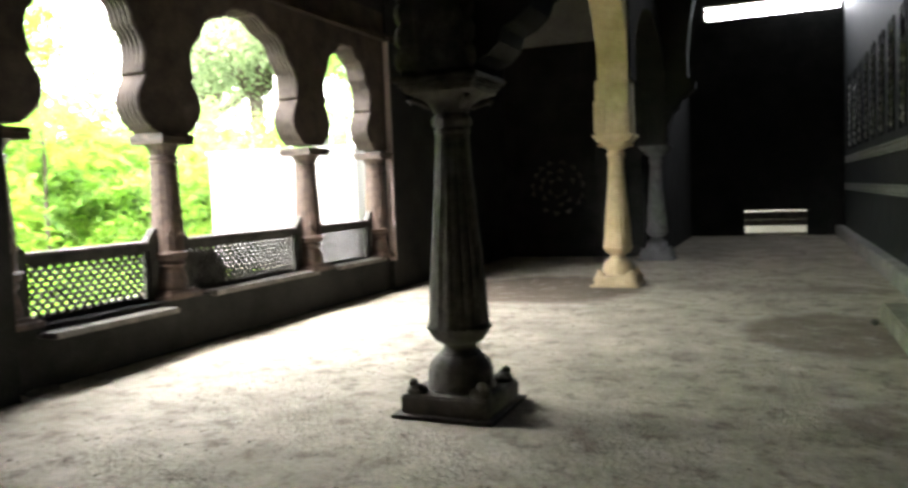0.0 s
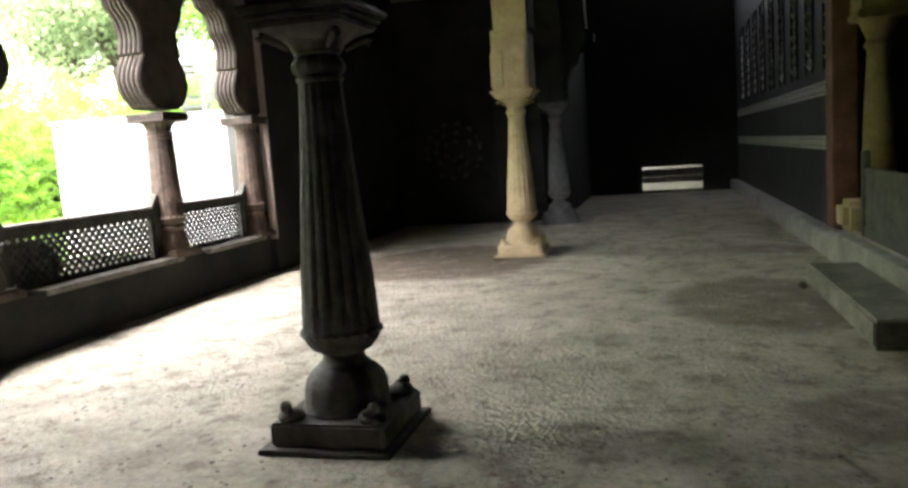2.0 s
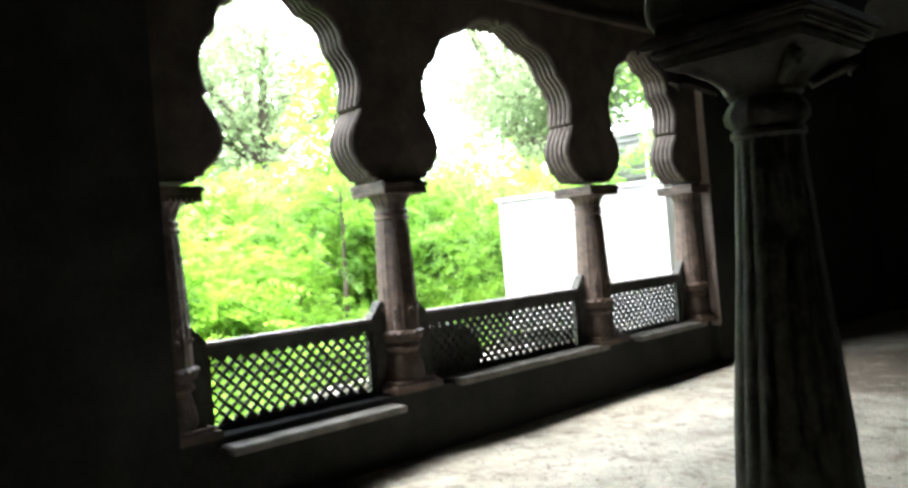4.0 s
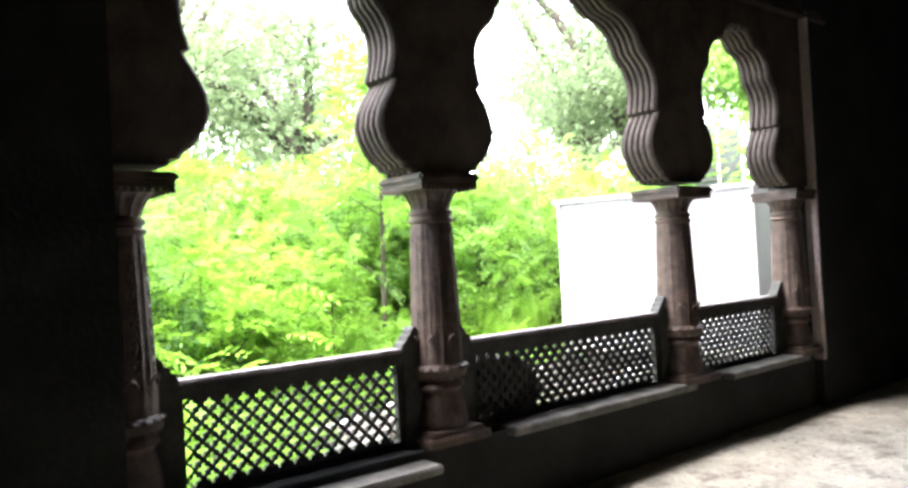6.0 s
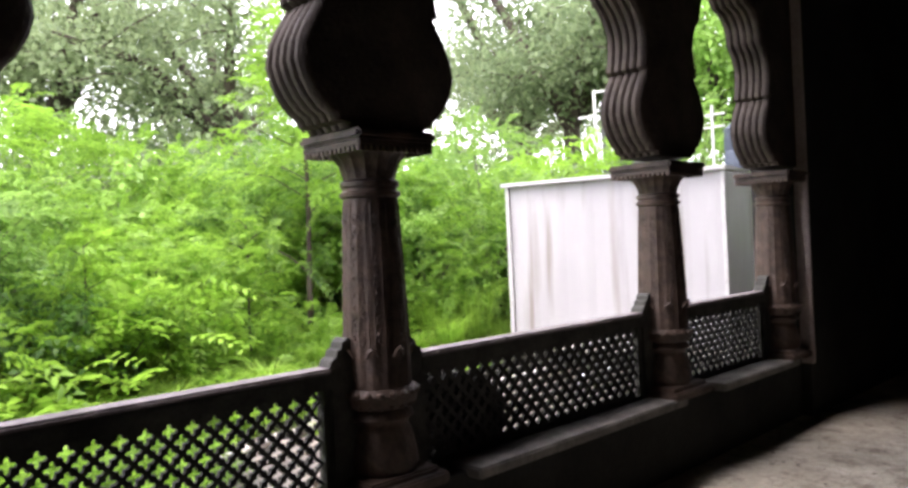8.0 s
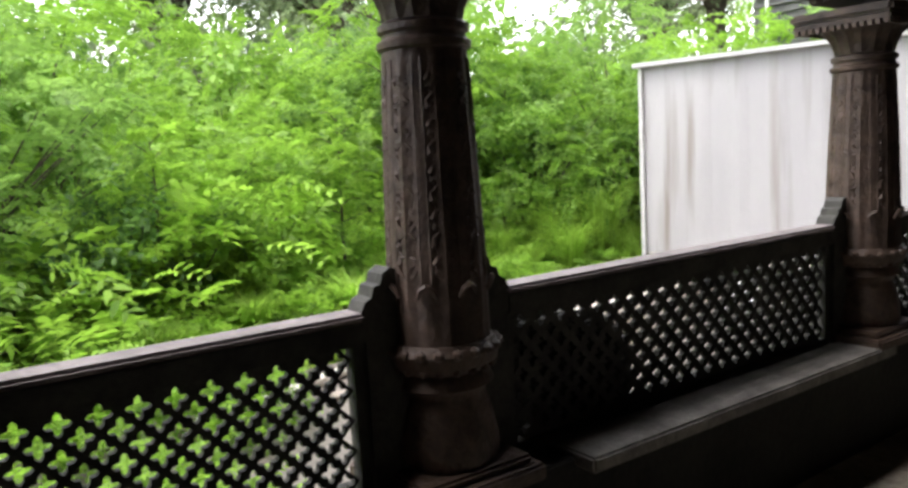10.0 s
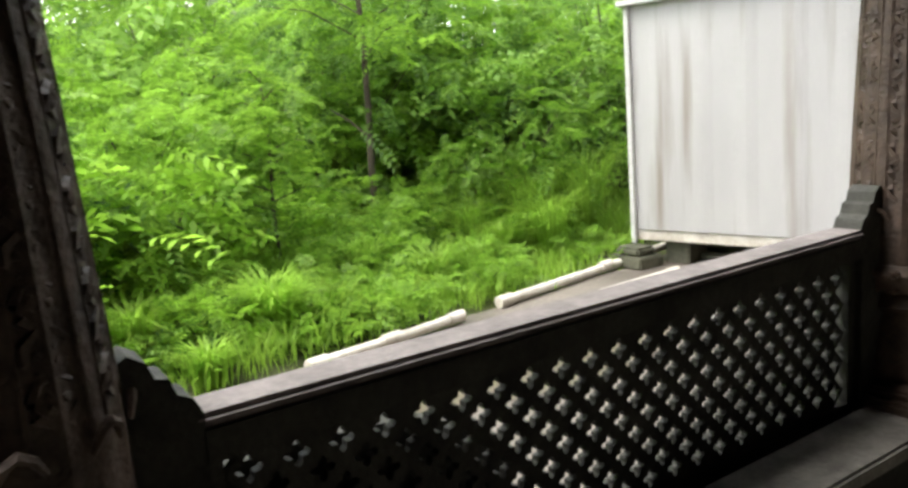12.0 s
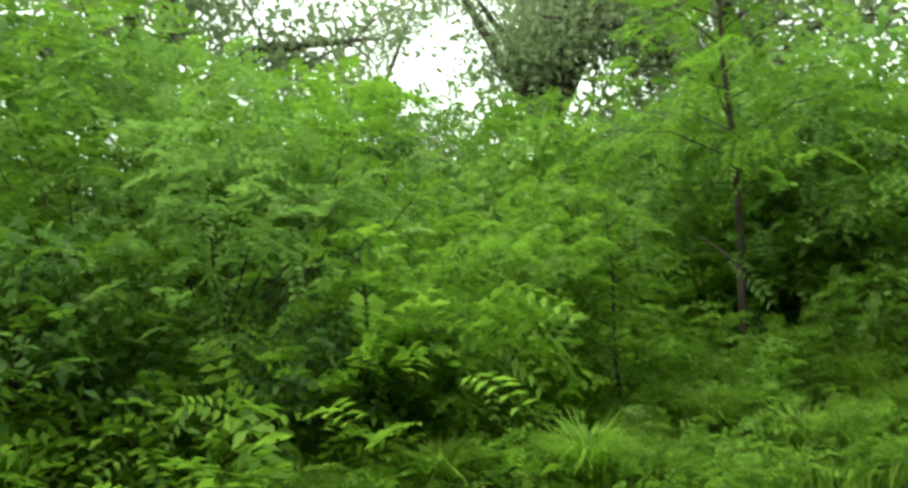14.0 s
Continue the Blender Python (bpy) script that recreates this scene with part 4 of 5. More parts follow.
pipe([(-2.42, 7.66, 0.075), (-2.51, 8.2, 0.07), (-2.60, 8.69, 0.075)], 0.030, "short weathered pale drain pipe lying in the grass edge")
pipe([(-2.69, 9.08, 0.07), (-2.90, 10.30, 0.07), (-3.08, 11.35, 0.09)], 0.032, "weathered pale drain pipe running under the cabin")
pipe([(-1.90, 6.05, 0.06), (-2.05, 6.62, 0.062), (-2.27, 7.28, 0.066)], 0.032, "weathered pale drain pipe with a dark joint")
lp = pipe([(-2.275, 7.30, 0.062), (-2.32, 8.05, 0.06), (-2.37, 9.0, 0.055), (-2.40, 9.7, 0.055), (-2.44, 10.5, 0.055)], 0.026, "long thin yellowish pipe lying across the apron")
bm = bmesh.new()
add_tube(bm, [(-2.262, 7.255, 0.064), (-2.28, 7.33, 0.064)], 0.042, 12)
part("joint", bm, M_UNIT, lp, "dark rubber joint", True)
bk = root("concrete_block", "mossy dark blocks stacked under the cabin post", "block", at=(-2.87, 10.52, 0.03))
part("lower_block", box(-0.15, 0.17, -0.13, 0.13, 0, 0.09, 0.012), M_BLOCK, bk)
part("upper_block", box(-0.12, 0.12, -0.1, 0.1, 0.09, 0.155, 0.02), M_BLOCK, bk, "mossy upper block")
# ladder lying on the apron
ld = root("ladder", "pale aluminium ladder lying on the wet apron", "ladder", at=(-1.86, 10.40, 0.03))
for dx in (0.0, 0.30):
    bm = bmesh.new()
    add_tube(bm, [(dx * 0.2 + 0.36, -0.72 + dx, 0.05), (dx * 0.2 - 0.28, 0.53 + dx, 0.05)], 0.022, 6)
    part("side_rail", bm, M_METAL, ld)
for k in range(5):
    u = 0.08 + k * 0.21
    bm = bmesh.new()
    add_tube(bm, [(0.36 - 0.64 * u, -0.72 + 1.25 * u, 0.05), (0.42 - 0.64 * u, -0.42 + 1.25 * u, 0.05)], 0.014, 6)
    part("rung", bm, M_METAL, ld)

# weeds and stones on the apron
rr = random.Random(11)
for k in range(34):
    y = 6.9 + rr.random() * 1.3 if k < 22 else 9.0 + rr.random() * 0.75
    x = -1.80 - rr.random() * 0.36 if k < 22 else -1.95 - rr.random() * 0.3
    bm = bmesh.new()
    bmesh.ops.create_icosphere(bm, subdivisions=2, radius=1.0)
    sx, sy, sz = rr.uniform(0.02, 0.075), rr.uniform(0.02, 0.07), rr.uniform(0.008, 0.024)
    for v in bm.verts:
        d = 1 + 0.35 * noise.noise(v.co * 1.7 + Vector((k * 3.1, 0, 0)))
        v.co = Vector((x + v.co.x * sx * d, y + v.co.y * sy * d, 0.03 + sz * 0.6 + v.co.z * sz * d))
    solid("rubble_stone", bm, M_RUBBLE, "pale broken stone lying on the apron", "stone", group="rubble on the apron")


def blob(cx, cy, rx, ry, z, seed):
    bm = bmesh.new()
    vs = []
    for i in range(28):
        a = 2 * math.pi * i / 28
        q = 1 + 0.35 * noise.noise((math.cos(a) * 1.3 + seed, math.sin(a) * 1.3, seed))
        vs.append(bm.verts.new((cx + rx * q * math.cos(a), cy + ry * q * math.sin(a), z)))
    bm.faces.new(vs)
    return bm


solid("puddle", blob(-1.7, 8.7, 0.35, 0.95, 0.034, 2), M_PUDDLE, "shallow puddle on the wet concrete apron", "puddle")
solid("puddle", blob(-2.0, 10.6, 0.45, 0.5, 0.034, 5), M_PUDDLE, "dark wet patch on the apron by the cabin", "puddle")
bm = bmesh.new()
add_tube(bm, [(-2.70 + 0.24 * math.cos(a), 11.12 + 0.15 * math.sin(a), 0.055) for a in [2 * math.pi * i / 24 for i in range(25)]], 0.026, 8)
solid("hose_loop", bm, M_BLOCK, "dark hose lying in a loop under the cabin", "hose", smooth=True)

# ---------- white sheet cabin ----------
CA, CB = Vector((-2.94, 10.60, 0)), Vector((-0.74, 11.12, 0))
ang = math.atan2(CB.y - CA.y, CB.x - CA.x)
W, D, Z0, Z1 = (CB - CA).length, 2.4, 0.30, 1.99
cabin = root("site_cabin", "white painted sheet-metal cabin with rust streaks on blocks", "cabin")
cabin.matrix_basis = Matrix.Translation(CA) @ Matrix.Rotation(ang, 4, "Z")
bm = bmesh.new()
n = 7
prev = None
for i in range(n * 8 + 1):
    x = W * i / (n * 8)
    k = i % 8
    y = (0.0, 0.0, 0.0, 0.0, -0.001, -0.006, -0.008, -0.005)[k]
    cur = (bm.verts.new((x, y, Z0)), bm.verts.new((x, y, Z1 - 0.02)))
    if prev:
        bm.faces.new((prev[0], cur[0], cur[1], prev[1]))
    prev = cur
part("ribbed_wall", bm, M_SHEET, cabin, "white ribbed sheet wall with grey streaks")
for a in ((0.0, 0.02, 0.0, D), (W - 0.02, W, 0.0, D), (0.0, W, D - 0.02, D)):
    part("side_wall", box(a[0], a[1], a[2] + 0.01, a[3], Z0, Z1 - 0.02), M_SHEET, cabin)
part("roof", box(-0.06, W + 0.04, -0.07, D + 0.05, Z1 - 0.02, Z1 + 0.02, 0.006), M_METAL, cabin, "thin flat roof sheet")
for k, (u, v, ln) in enumerate(((0.9, 0.3, 1.1), (1.0, 0.7, 0.9), (1.6, 0.4, 0.6))):
    part("roof_plank", box(u, u + ln, v, v + 0.12, Z1 + 0.02, Z1 + 0.055, 0.004), M_GREYWOOD, cabin, "loose grey plank on the roof")
part("floor_frame", box(0, W, 0.012, D, Z0 - 0.09, Z0, 0.01), M_PIPE, cabin, "stained beige floor frame")
for x in (-0.02, W - 0.02):
    part("corner_post", box(x, x + 0.04, -0.035, 0.008, 0.19 if x < 0 else 0.02, Z1 - 0.02, 0.006), M_METAL, cabin, "pale corner post")
for x in (0.3, W / 2, W - 0.3):
    part("foot", box(x - 0.1, x + 0.1, 0.1, 0.4, 0.02, Z0 - 0.09, 0.01), M_BLOCK, cabin)
bm = bmesh.new()
add_box(bm, -0.73, -0.30, 11.85, 11.9, 0.0, 1.98, 0.005)
solid("sheet_screen", bm, M_SHEETGREY, "weathered grey sheet screen beside the cabin", "screen")
solid("sheet_wall", box(-0.26, 0.05, 12.0, 12.06, 0, 2.0, 0.005), M_SHEETGREY, "grey sheet fence panel", "fence panel")
ct = root("cooling_unit", "grey louvred cooling unit behind the cabin", "cooling unit", at=(-5.42, 17.4, 0.2))
part("body", box(-0.70, 0.70, -0.4, 0.4, 0.0, 3.45, 0.02), M_UNIT, ct, "dark louvred casing")
lm = None
for k in range(12):
    z = 1.9 + k * 0.13
    bm = bmesh.new()
    v = add_box(bm, -0.66, 0.66, -0.46, -0.40, -0.018, 0.018)
    if lm is None:
        lm = mesh_of("louvre", bm, M_UNIT)
    else:
        bm.free()
    o = new("louvre", lm)
    o.parent = ct
    o.matrix_basis = Matrix.Translation((0, 0, z))
for x, top in ((-0.76, 4.05), (-0.38, 4.2), (0.74, 3.4)):
    bm = bmesh.new()
    add_tube(bm, [(x, -0.5, 0), (x, -0.5, top)], 0.028, 8)
    part("pole", bm, M_METAL, ct, "pale metal pole")
for z, x0, x1 in ((3.55, -1.15, -0.74), (3.28, -1.0, -0.74), (4.0, -0.76, -0.36)):
    bm = bmesh.new()
    add_tube(bm, [(x0, -0.5, z), (x1, -0.5, z)], 0.022, 7)
    part("crossbar", bm, M_METAL, ct, "short pale crossbar")
wt = root("water_tank", "blue-grey plastic water tank behind the cabin", "water tank", at=(-2.36, 15.0, 0))
bm = bmesh.new()
add_lathe(bm, [(0.22, 1.9), (0.24, 1.95), (0.24, 2.2), (0.225, 2.23), (0.24, 2.26), (0.24, 2.5), (0.225, 2.53), (0.24, 2.56), (0.23, 2.85), (0.12, 2.95), (0.1, 3.0)], 28)
part("drum", bm, M_TANK, wt, "", True)
part("stand", box(-0.3, 0.3, -0.3, 0.3, 0.0, 1.9, 0.02), M_SHEETGREY, wt)
bm = bmesh.new()
add_tube(bm, [(-0.29, -0.27, 1.88), (-0.29, -0.27, 3.2)], 0.02, 8)
part("pole", bm, M_METAL, wt, "pale metal pole")
for z in (2.88, 3.06):
    bm = bmesh.new()
    add_tube(bm, [(-0.52, -0.27, z), (-0.1, -0.27, z)], 0.015, 7)
    part("crossbar", bm, M_METAL, wt, "short pale crossbar")


# ---------- plants ----------
def quads_mesh(name, V, material):
    """Mesh of many separate four-cornered leaves; V: (n, 4, 3)."""
    V = np.asarray(V, dtype=np.float32).reshape(-1, 4, 3)
    n = len(V)
    me = bpy.data.meshes.new(name)
    me.vertices.add(n * 4)
    me.vertices.foreach_set("co", V.reshape(-1))
    me.loops.add(n * 4)
    me.loops.foreach_set("vertex_index", np.arange(n * 4, dtype=np.int32))
    me.polygons.add(n)
    me.polygons.foreach_set("loop_start", np.arange(0, n * 4, 4, dtype=np.int32))
    me.polygons.foreach_set("loop_total", np.full(n, 4, dtype=np.int32))
    me.update(calc_edges=True)
    me.materials.append(material)
    return me


rng = np.random.default_rng(7)


def unit(v):
    return v / np.maximum(np.linalg.norm(v, axis=-1, keepdims=True), 1e-6)


def fronds(P, Dr, L, pairs, leaf, droop=0.5):
    """Feathery compound leaves: base points, directions and lengths give rows of paired leaflets."""
    n = len(P)
    Dr = unit(Dr)
    side = unit(np.cross(Dr, np.array([0, 0, 1.0]) + 0.3 * rng.normal(size=(n, 3))))
    up = unit(np.cross(side, Dr))
    out = []
    for i in range(pairs):
        u = (i + 0.6) / pairs
        c = P + Dr * (L * u)[:, None] - np.array([0, 0, 1.0]) * (droop * L * u * u)[:, None]
        ll = leaf * (1.0 - 0.55 * abs(u - 0.4)) * rng.uniform(0.8, 1.2, n)
        for s in (-1, 1):
            d = unit(side * s + Dr * 0.45 + up * rng.uniform(-0.25, 0.35, (n, 1)))
            w = unit(np.cross(d, up)) * (ll * 0.20)[:, None]
            tip = c + d * ll[:, None] - np.array([0, 0, 0.25]) * ll[:, None]
            mid = c + d * (ll * 0.5)[:, None]
            out.append(np.stack([c, mid + w, tip, mid - w], 1))
    return np.concatenate(out)


def leaves(P, size, flatness=0.5):
    n = len(P)
    d = unit(rng.normal(size=(n, 3)) + np.array([0, 0, -0.2]))
    nrm = unit(rng.normal(size=(n, 3)) * flatness + np.array([0, 0, 1.0]))
    w = unit(np.cross(d, nrm))
    d = unit(np.cross(nrm, w))
    s = size * rng.uniform(0.6, 1.3, (n, 1))
    return np.stack([P, P + d * s * 0.5 + w * s * 0.28, P + d * s - np.array([0, 0, 0.2]) * s, P + d * s * 0.5 - w * s * 0.28], 1)


def clump_points(n_clumps, per, rx, rz, z0, spread):
    a = rng.uniform(0, 2 * np.pi, n_clumps)
    r = rx * np.sqrt(rng.uniform(0.03, 1, n_clumps))
    t = rng.uniform(0, 1, n_clumps) ** 0.8
    hmax = z0 + rz * np.sqrt(np.maximum(1 - (r / rx) ** 2 * 0.75, 0.1))
    c = np.stack([r * np.cos(a), r * np.sin(a), 0.12 + (hmax - 0.12) * t], 1)
    P = np.repeat(c, per, 0) + rng.normal(size=(n_clumps * per, 3)) * spread * np.array([1, 1, 0.55])
    return c, P


rs0 = random.Random(2)
deep = []


def bush(kind):
    """One shrub: stems and a crown of many small leaves in uneven clumps."""
    name, label, rx, rz, cl, per = {
        "feather": ("feathery_shrub", "bright green feathery-leaved shrub growing in the thicket", 1.0, 1.9, 42, 9),
        "feather_tall": ("feathery_shrub", "tall feathery-leaved shrub with thin dark stems", 1.1, 2.7, 52, 9),
        "broad": ("broadleaf_shrub", "deep green broad-leaved shrub in the thicket", 1.0, 1.6, 46, 48),
        "far": ("bushy_tree", "dense grey-green bushy tree closing the view behind the thicket", 2.5, 3.9, 70, 50),
        "low": ("low_shrub", "low yellowish-green weedy shrub", 0.7, 0.55, 26, 7),
    }[kind]
    b = root(name, label, "tree" if kind == "far" else "shrub", "bushy trees behind the thicket" if kind == "far" else "shrubs of the thicket")
    c, P = clump_points(cl, per, rx, rz, 0.15, {"broad": 0.15, "far": 0.42}.get(kind, 0.16))
    bm = bmesh.new()
    for k in range(0, len(c), 4):
        e = Vector(c[k])
        m = Vector((e.x * 0.25, e.y * 0.25, e.z * 0.55))
        add_tube(bm, [(e.x * 0.06, e.y * 0.06, -0.15), m, e], [0.018, 0.012, 0.004], 5)
    part("branchwork", bm, M_BARK, b, "thin dark branching stems")
    if kind in ("broad", "far"):
        V = leaves(P, 0.105 if kind == "broad" else 0.17, 0.7)
        m = (M_LEAF_D if len(deep) % 3 == 1 else M_LEAF_B) if kind == "broad" else M_LEAF_T
        deep.append(kind)
    else:
        axis = np.concatenate([P[:, :2] * 0.8, (P[:, 2:] * 0 + 0.35)], 1)
        D = unit(axis) + rng.normal(size=P.shape) * 0.75
        L = rng.uniform(0.22, 0.46, len(P))
        V = fronds(P, D, L, 6 if kind == "low" else 9, 0.11 if kind == "low" else 0.09, 0.4)
        m = rs0.choice((M_LEAF_Y, M_LEAF_Y, M_LEAF)) if kind == "low" else rs0.choice((M_LEAF, M_LEAF, M_LEAF_G))
    ob = new("foliage", quads_mesh("foliage", V, m))
    ob.parent = b
    return b


protos = {k: [bush(k) for _ in range(n)] for k, n in (("feather", 4), ("feather_tall", 4), ("broad", 3), ("low", 4), ("far", 3))}
rs = random.Random(5)
used = set()


def plant(kind, x, y, s=1.0):
    i = rs.randrange(len(protos[kind]))
    src = protos[kind][i]
    m = Matrix.Translation((x, y, gz(x, y) - 0.02)) @ Matrix.Rotation(rs.uniform(0, 6.28), 4, "Z")
    src.scale = (1, 1, 1)
    if (kind, i) not in used:
        used.add((kind, i))
        src.matrix_basis = m @ Matrix.Diagonal((s, s, s * rs.uniform(0.9, 1.1), 1))
        return src
    o = copy_thing(src, m)
    o.scale = (s, s, s * rs.uniform(0.9, 1.1))
    return o


# front rank of the thicket, then rising ranks behind
for k in range(30):
    y = -1.0 + k * 0.85 + rs.uniform(-0.3, 0.3)
    x = -4.4 - 0.10 * (y - 7) + rs.uniform(-0.5, 0.4)
    if y > 8.8:
        x -= 0.6
    if 8.2 < y < 10.2:
        continue
    plant(rs.choice(("low", "broad", "feather")), x, y, rs.uniform(0.7, 1.0))
for k in range(40):
    y = 3.6 + k * 0.175 + rs.uniform(-0.2, 0.2)
    x = -3.3 - 0.13 * (y - 7) + rs.uniform(-0.9, 0.55)
    plant("low", x, y, rs.uniform(0.28, 0.52))
for rank, (x0, step, kinds, s0) in enumerate(((-6.0, 1.25, ("feather", "broad", "broad", "feather_tall"), 0.85), (-7.8, 1.35, ("feather_tall", "broad", "feather"), 0.98), (-10.0, 1.6, ("feather_tall", "broad", "feather_tall"), 1.08), (-13.0, 2.0, ("feather_tall", "broad"), 1.05), (-18.5, 2.9, ("far",), 0.95), (-25.0, 3.6, ("far",), 1.35))):
    y = -4.0
    while y < 27:
        plant(rs.choice(kinds), x0 - (0.9 if 8 < y < 11 and x0 > -7 else 0) + rs.uniform(-0.6, 0.6), y + rs.uniform(-0.4, 0.4), s0 * rs.uniform(0.85, 1.15))
        y += step
# tall bushes that close the view straight across the apron
for x, y, k, s in ((-4.9, 5.4, "feather_tall", 1.0), (-5.4, 4.2, "feather_tall", 1.1), (-4.6, 3.0, "feather", 1.2), (-6.3, 6.0, "feather_tall", 1.15), (-6.6, 3.2, "feather_tall", 1.3), (-4.3, 7.4, "feather", 0.75), (-6.4, 9.9, "feather_tall", 0.98), (-6.0, 11.3, "feather_tall", 0.92), (-4.7, 11.0, "feather", 0.9), (-7.6, 8.6, "broad", 1.4), (-8.5, 11.5, "feather_tall", 1.15), (-9.0, 5.0, "feather_tall", 1.4)):
    plant(k, x, y, s)
for x, y, k, s in ((-8.2, 1.2, "feather_tall", 1.6), (-9.5, 3.4, "feather_tall", 1.7), (-10.5, 0.5, "broad", 2.4), (-10.2, 10.8, "feather_tall", 1.1), (-9.4, 12.8, "broad", 1.75), (-11.5, 12.0, "feather_tall", 1.15), (-14.0, 7.5, "broad", 2.0), (-7.0, 11.3, "feather_tall", 1.2), (-7.6, 12.6, "broad", 1.9), (-7.4, 3.1, "feather_tall", 1.6), (-6.9, 4.7, "feather_tall", 1.35), (-9.0, 6.3, "broad", 1.7), (-11.0, 13.0, "far", 1.05), (-4.25, 6.85, "low", 1.25), (-4.6, 7.1, "feather", 0.62), (-4.0, 5.6, "low", 1.2)):
    plant(k, x, y, s)
# thicket behind the cabin
for x, y, k, s in ((-5.2, 12.6, "feather_tall", 1.0), (-4.6, 14.2, "broad", 1.2), (-3.9, 16.4, "feather_tall", 1.2), (-2.2, 17.8, "feather_tall", 1.1), (-0.6, 18.4, "broad", 1.5), (-5.8, 15.6, "feather_tall", 1.25), (-3.2, 19.5, "feather_tall", 1.5), (-1.0, 20.6, "broad", 1.9)):
    plant(k, x, y, s)

for k in range(16):
    plant(rs.choice(("low", "low", "feather")), rs.uniform(-6.6, -4.4), rs.uniform(8.0, 10.7), rs.uniform(0.45, 0.75))
for x, y, s in ((-20.0, 10.3, 1.4), (-18.5, 11.9, 1.45), (-19.0, 14.2, 1.45), (-24.5, 17.5, 1.7), (-17.3, 24.0, 1.3), (-22.5, 14.0, 1.5), (-17.0, 12.2, 1.0), (-21.5, 6.5, 1.25), (-9.5, 19.0, 1.0), (-12.5, 20.0, 1.1), (-6.5, 24.5, 1.2), (-14.5, 23.5, 1.3), (-3.0, 23.0, 1.2)):
    plant("far", x, y, s)

for x, y, k, s in ((-6.1, 10.3, "feather", 0.8), (-6.1, 11.0, "broad", 0.9), (-5.9, 9.3, "low", 1.0)):
    plant(k, x, y, s)

# young tree with a thin dark stem at the edge of the thicket
yt = root("young_tree", "young feathery tree with a thin dark crooked stem", "tree", at=(-5.27, 9.55, gz(-5.27, 9.55)))
bm = bmesh.new()
add_tube(bm, [(0, 0, -0.1), (0.03, -0.02, 0.6), (-0.02, 0.03, 1.1), (0.03, 0.02, 1.9), (0, 0, 2.7), (0.05, 0.05, 3.6), (0.08, 0.02, 4.2)], [0.042, 0.036, 0.032, 0.027, 0.021, 0.012, 0.005], 8)
add_tube(bm, [(-0.02, 0.03, 0.86), (-0.16, -0.12, 1.05), (-0.32, -0.22, 1.16)], [0.016, 0.011, 0.006], 6)
P = []
for k in range(22):
    a, z = k * 2.4, 1.55 + k * 0.115
    r = (0.6 + 0.55 * math.sin(math.pi * min(1.0, (k + 3) / 18))) * (1.0 - 0.016 * k)
    add_tube(bm, [(0, 0, z), (r * 0.5 * math.cos(a), r * 0.5 * math.sin(a), z + 0.24), (r * math.cos(a), r * math.sin(a), z + 0.28)], [0.009, 0.006, 0.002], 5)
    for u in np.linspace(0.15, 1.1, 20):
        P.append((r * u * math.cos(a) + rng.normal() * 0.12, r * u * math.sin(a) + rng.normal() * 0.12, z + 0.2 + rng.normal() * 0.11))
part("trunk", bm, M_BARK, yt, "thin dark stem")
P = np.array(P)
ob = new("crown", quads_mesh("crown", fronds(P, P * np.array([1, 1, 0.1]) + rng.normal(size=P.shape) * 0.5, rng.uniform(0.2, 0.42, len(P)), 10, 0.085, 0.45), M_LEAF))
ob.parent = yt


def sapling(x, y, h, seed):
    r0 = np.random.default_rng(seed)
    sp = root("sapling", "bright green feathery sapling on a thin stem", "sapling", at=(x, y, gz(x, y)))
    bm = bmesh.new()
    add_tube(bm, [(0, 0, -0.08), (0.02, -0.02, h * 0.35), (-0.02, 0.02, h * 0.7), (0.02, 0.0, h)], [0.016, 0.013, 0.009, 0.003], 7)
    part("trunk", bm, M_BARK, sp, "thin dark stem")
    pts = []
    for k in range(15):
        a, z = k * 2.4 + seed, h * (0.30 + 0.68 * k / 14)
        r = h * (0.34 - 0.20 * k / 14)
        bm = bmesh.new()
        add_tube(bm, [(0, 0, z), (r * 0.5 * math.cos(a), r * 0.5 * math.sin(a), z + 0.08), (r * math.cos(a), r * math.sin(a), z + 0.06)], [0.006, 0.004, 0.002], 5)
        part("branch", bm, M_BARK, sp)
        for u in np.linspace(0.25, 1.1, 11):
            pts.append((r * u * math.cos(a) + r0.normal() * 0.05, r * u * math.sin(a) + r0.normal() * 0.05, z + 0.06 + r0.normal() * 0.04))
    pts = np.array(pts)
    leaf = new("crown", quads_mesh("crown", fronds(pts, pts * np.array([1, 1, 0.1]) + r0.normal(size=pts.shape) * 0.25, r0.uniform(0.14, 0.3, len(pts)), 9, 0.07, 0.45), M_LEAF_Y))
    leaf.parent = sp


sapling(-4.4, 8.25, 1.55, 3)
sapling(-4.0, 6.55, 1.45, 5)
sapling(-3.7, 7.15, 0.7, 8)


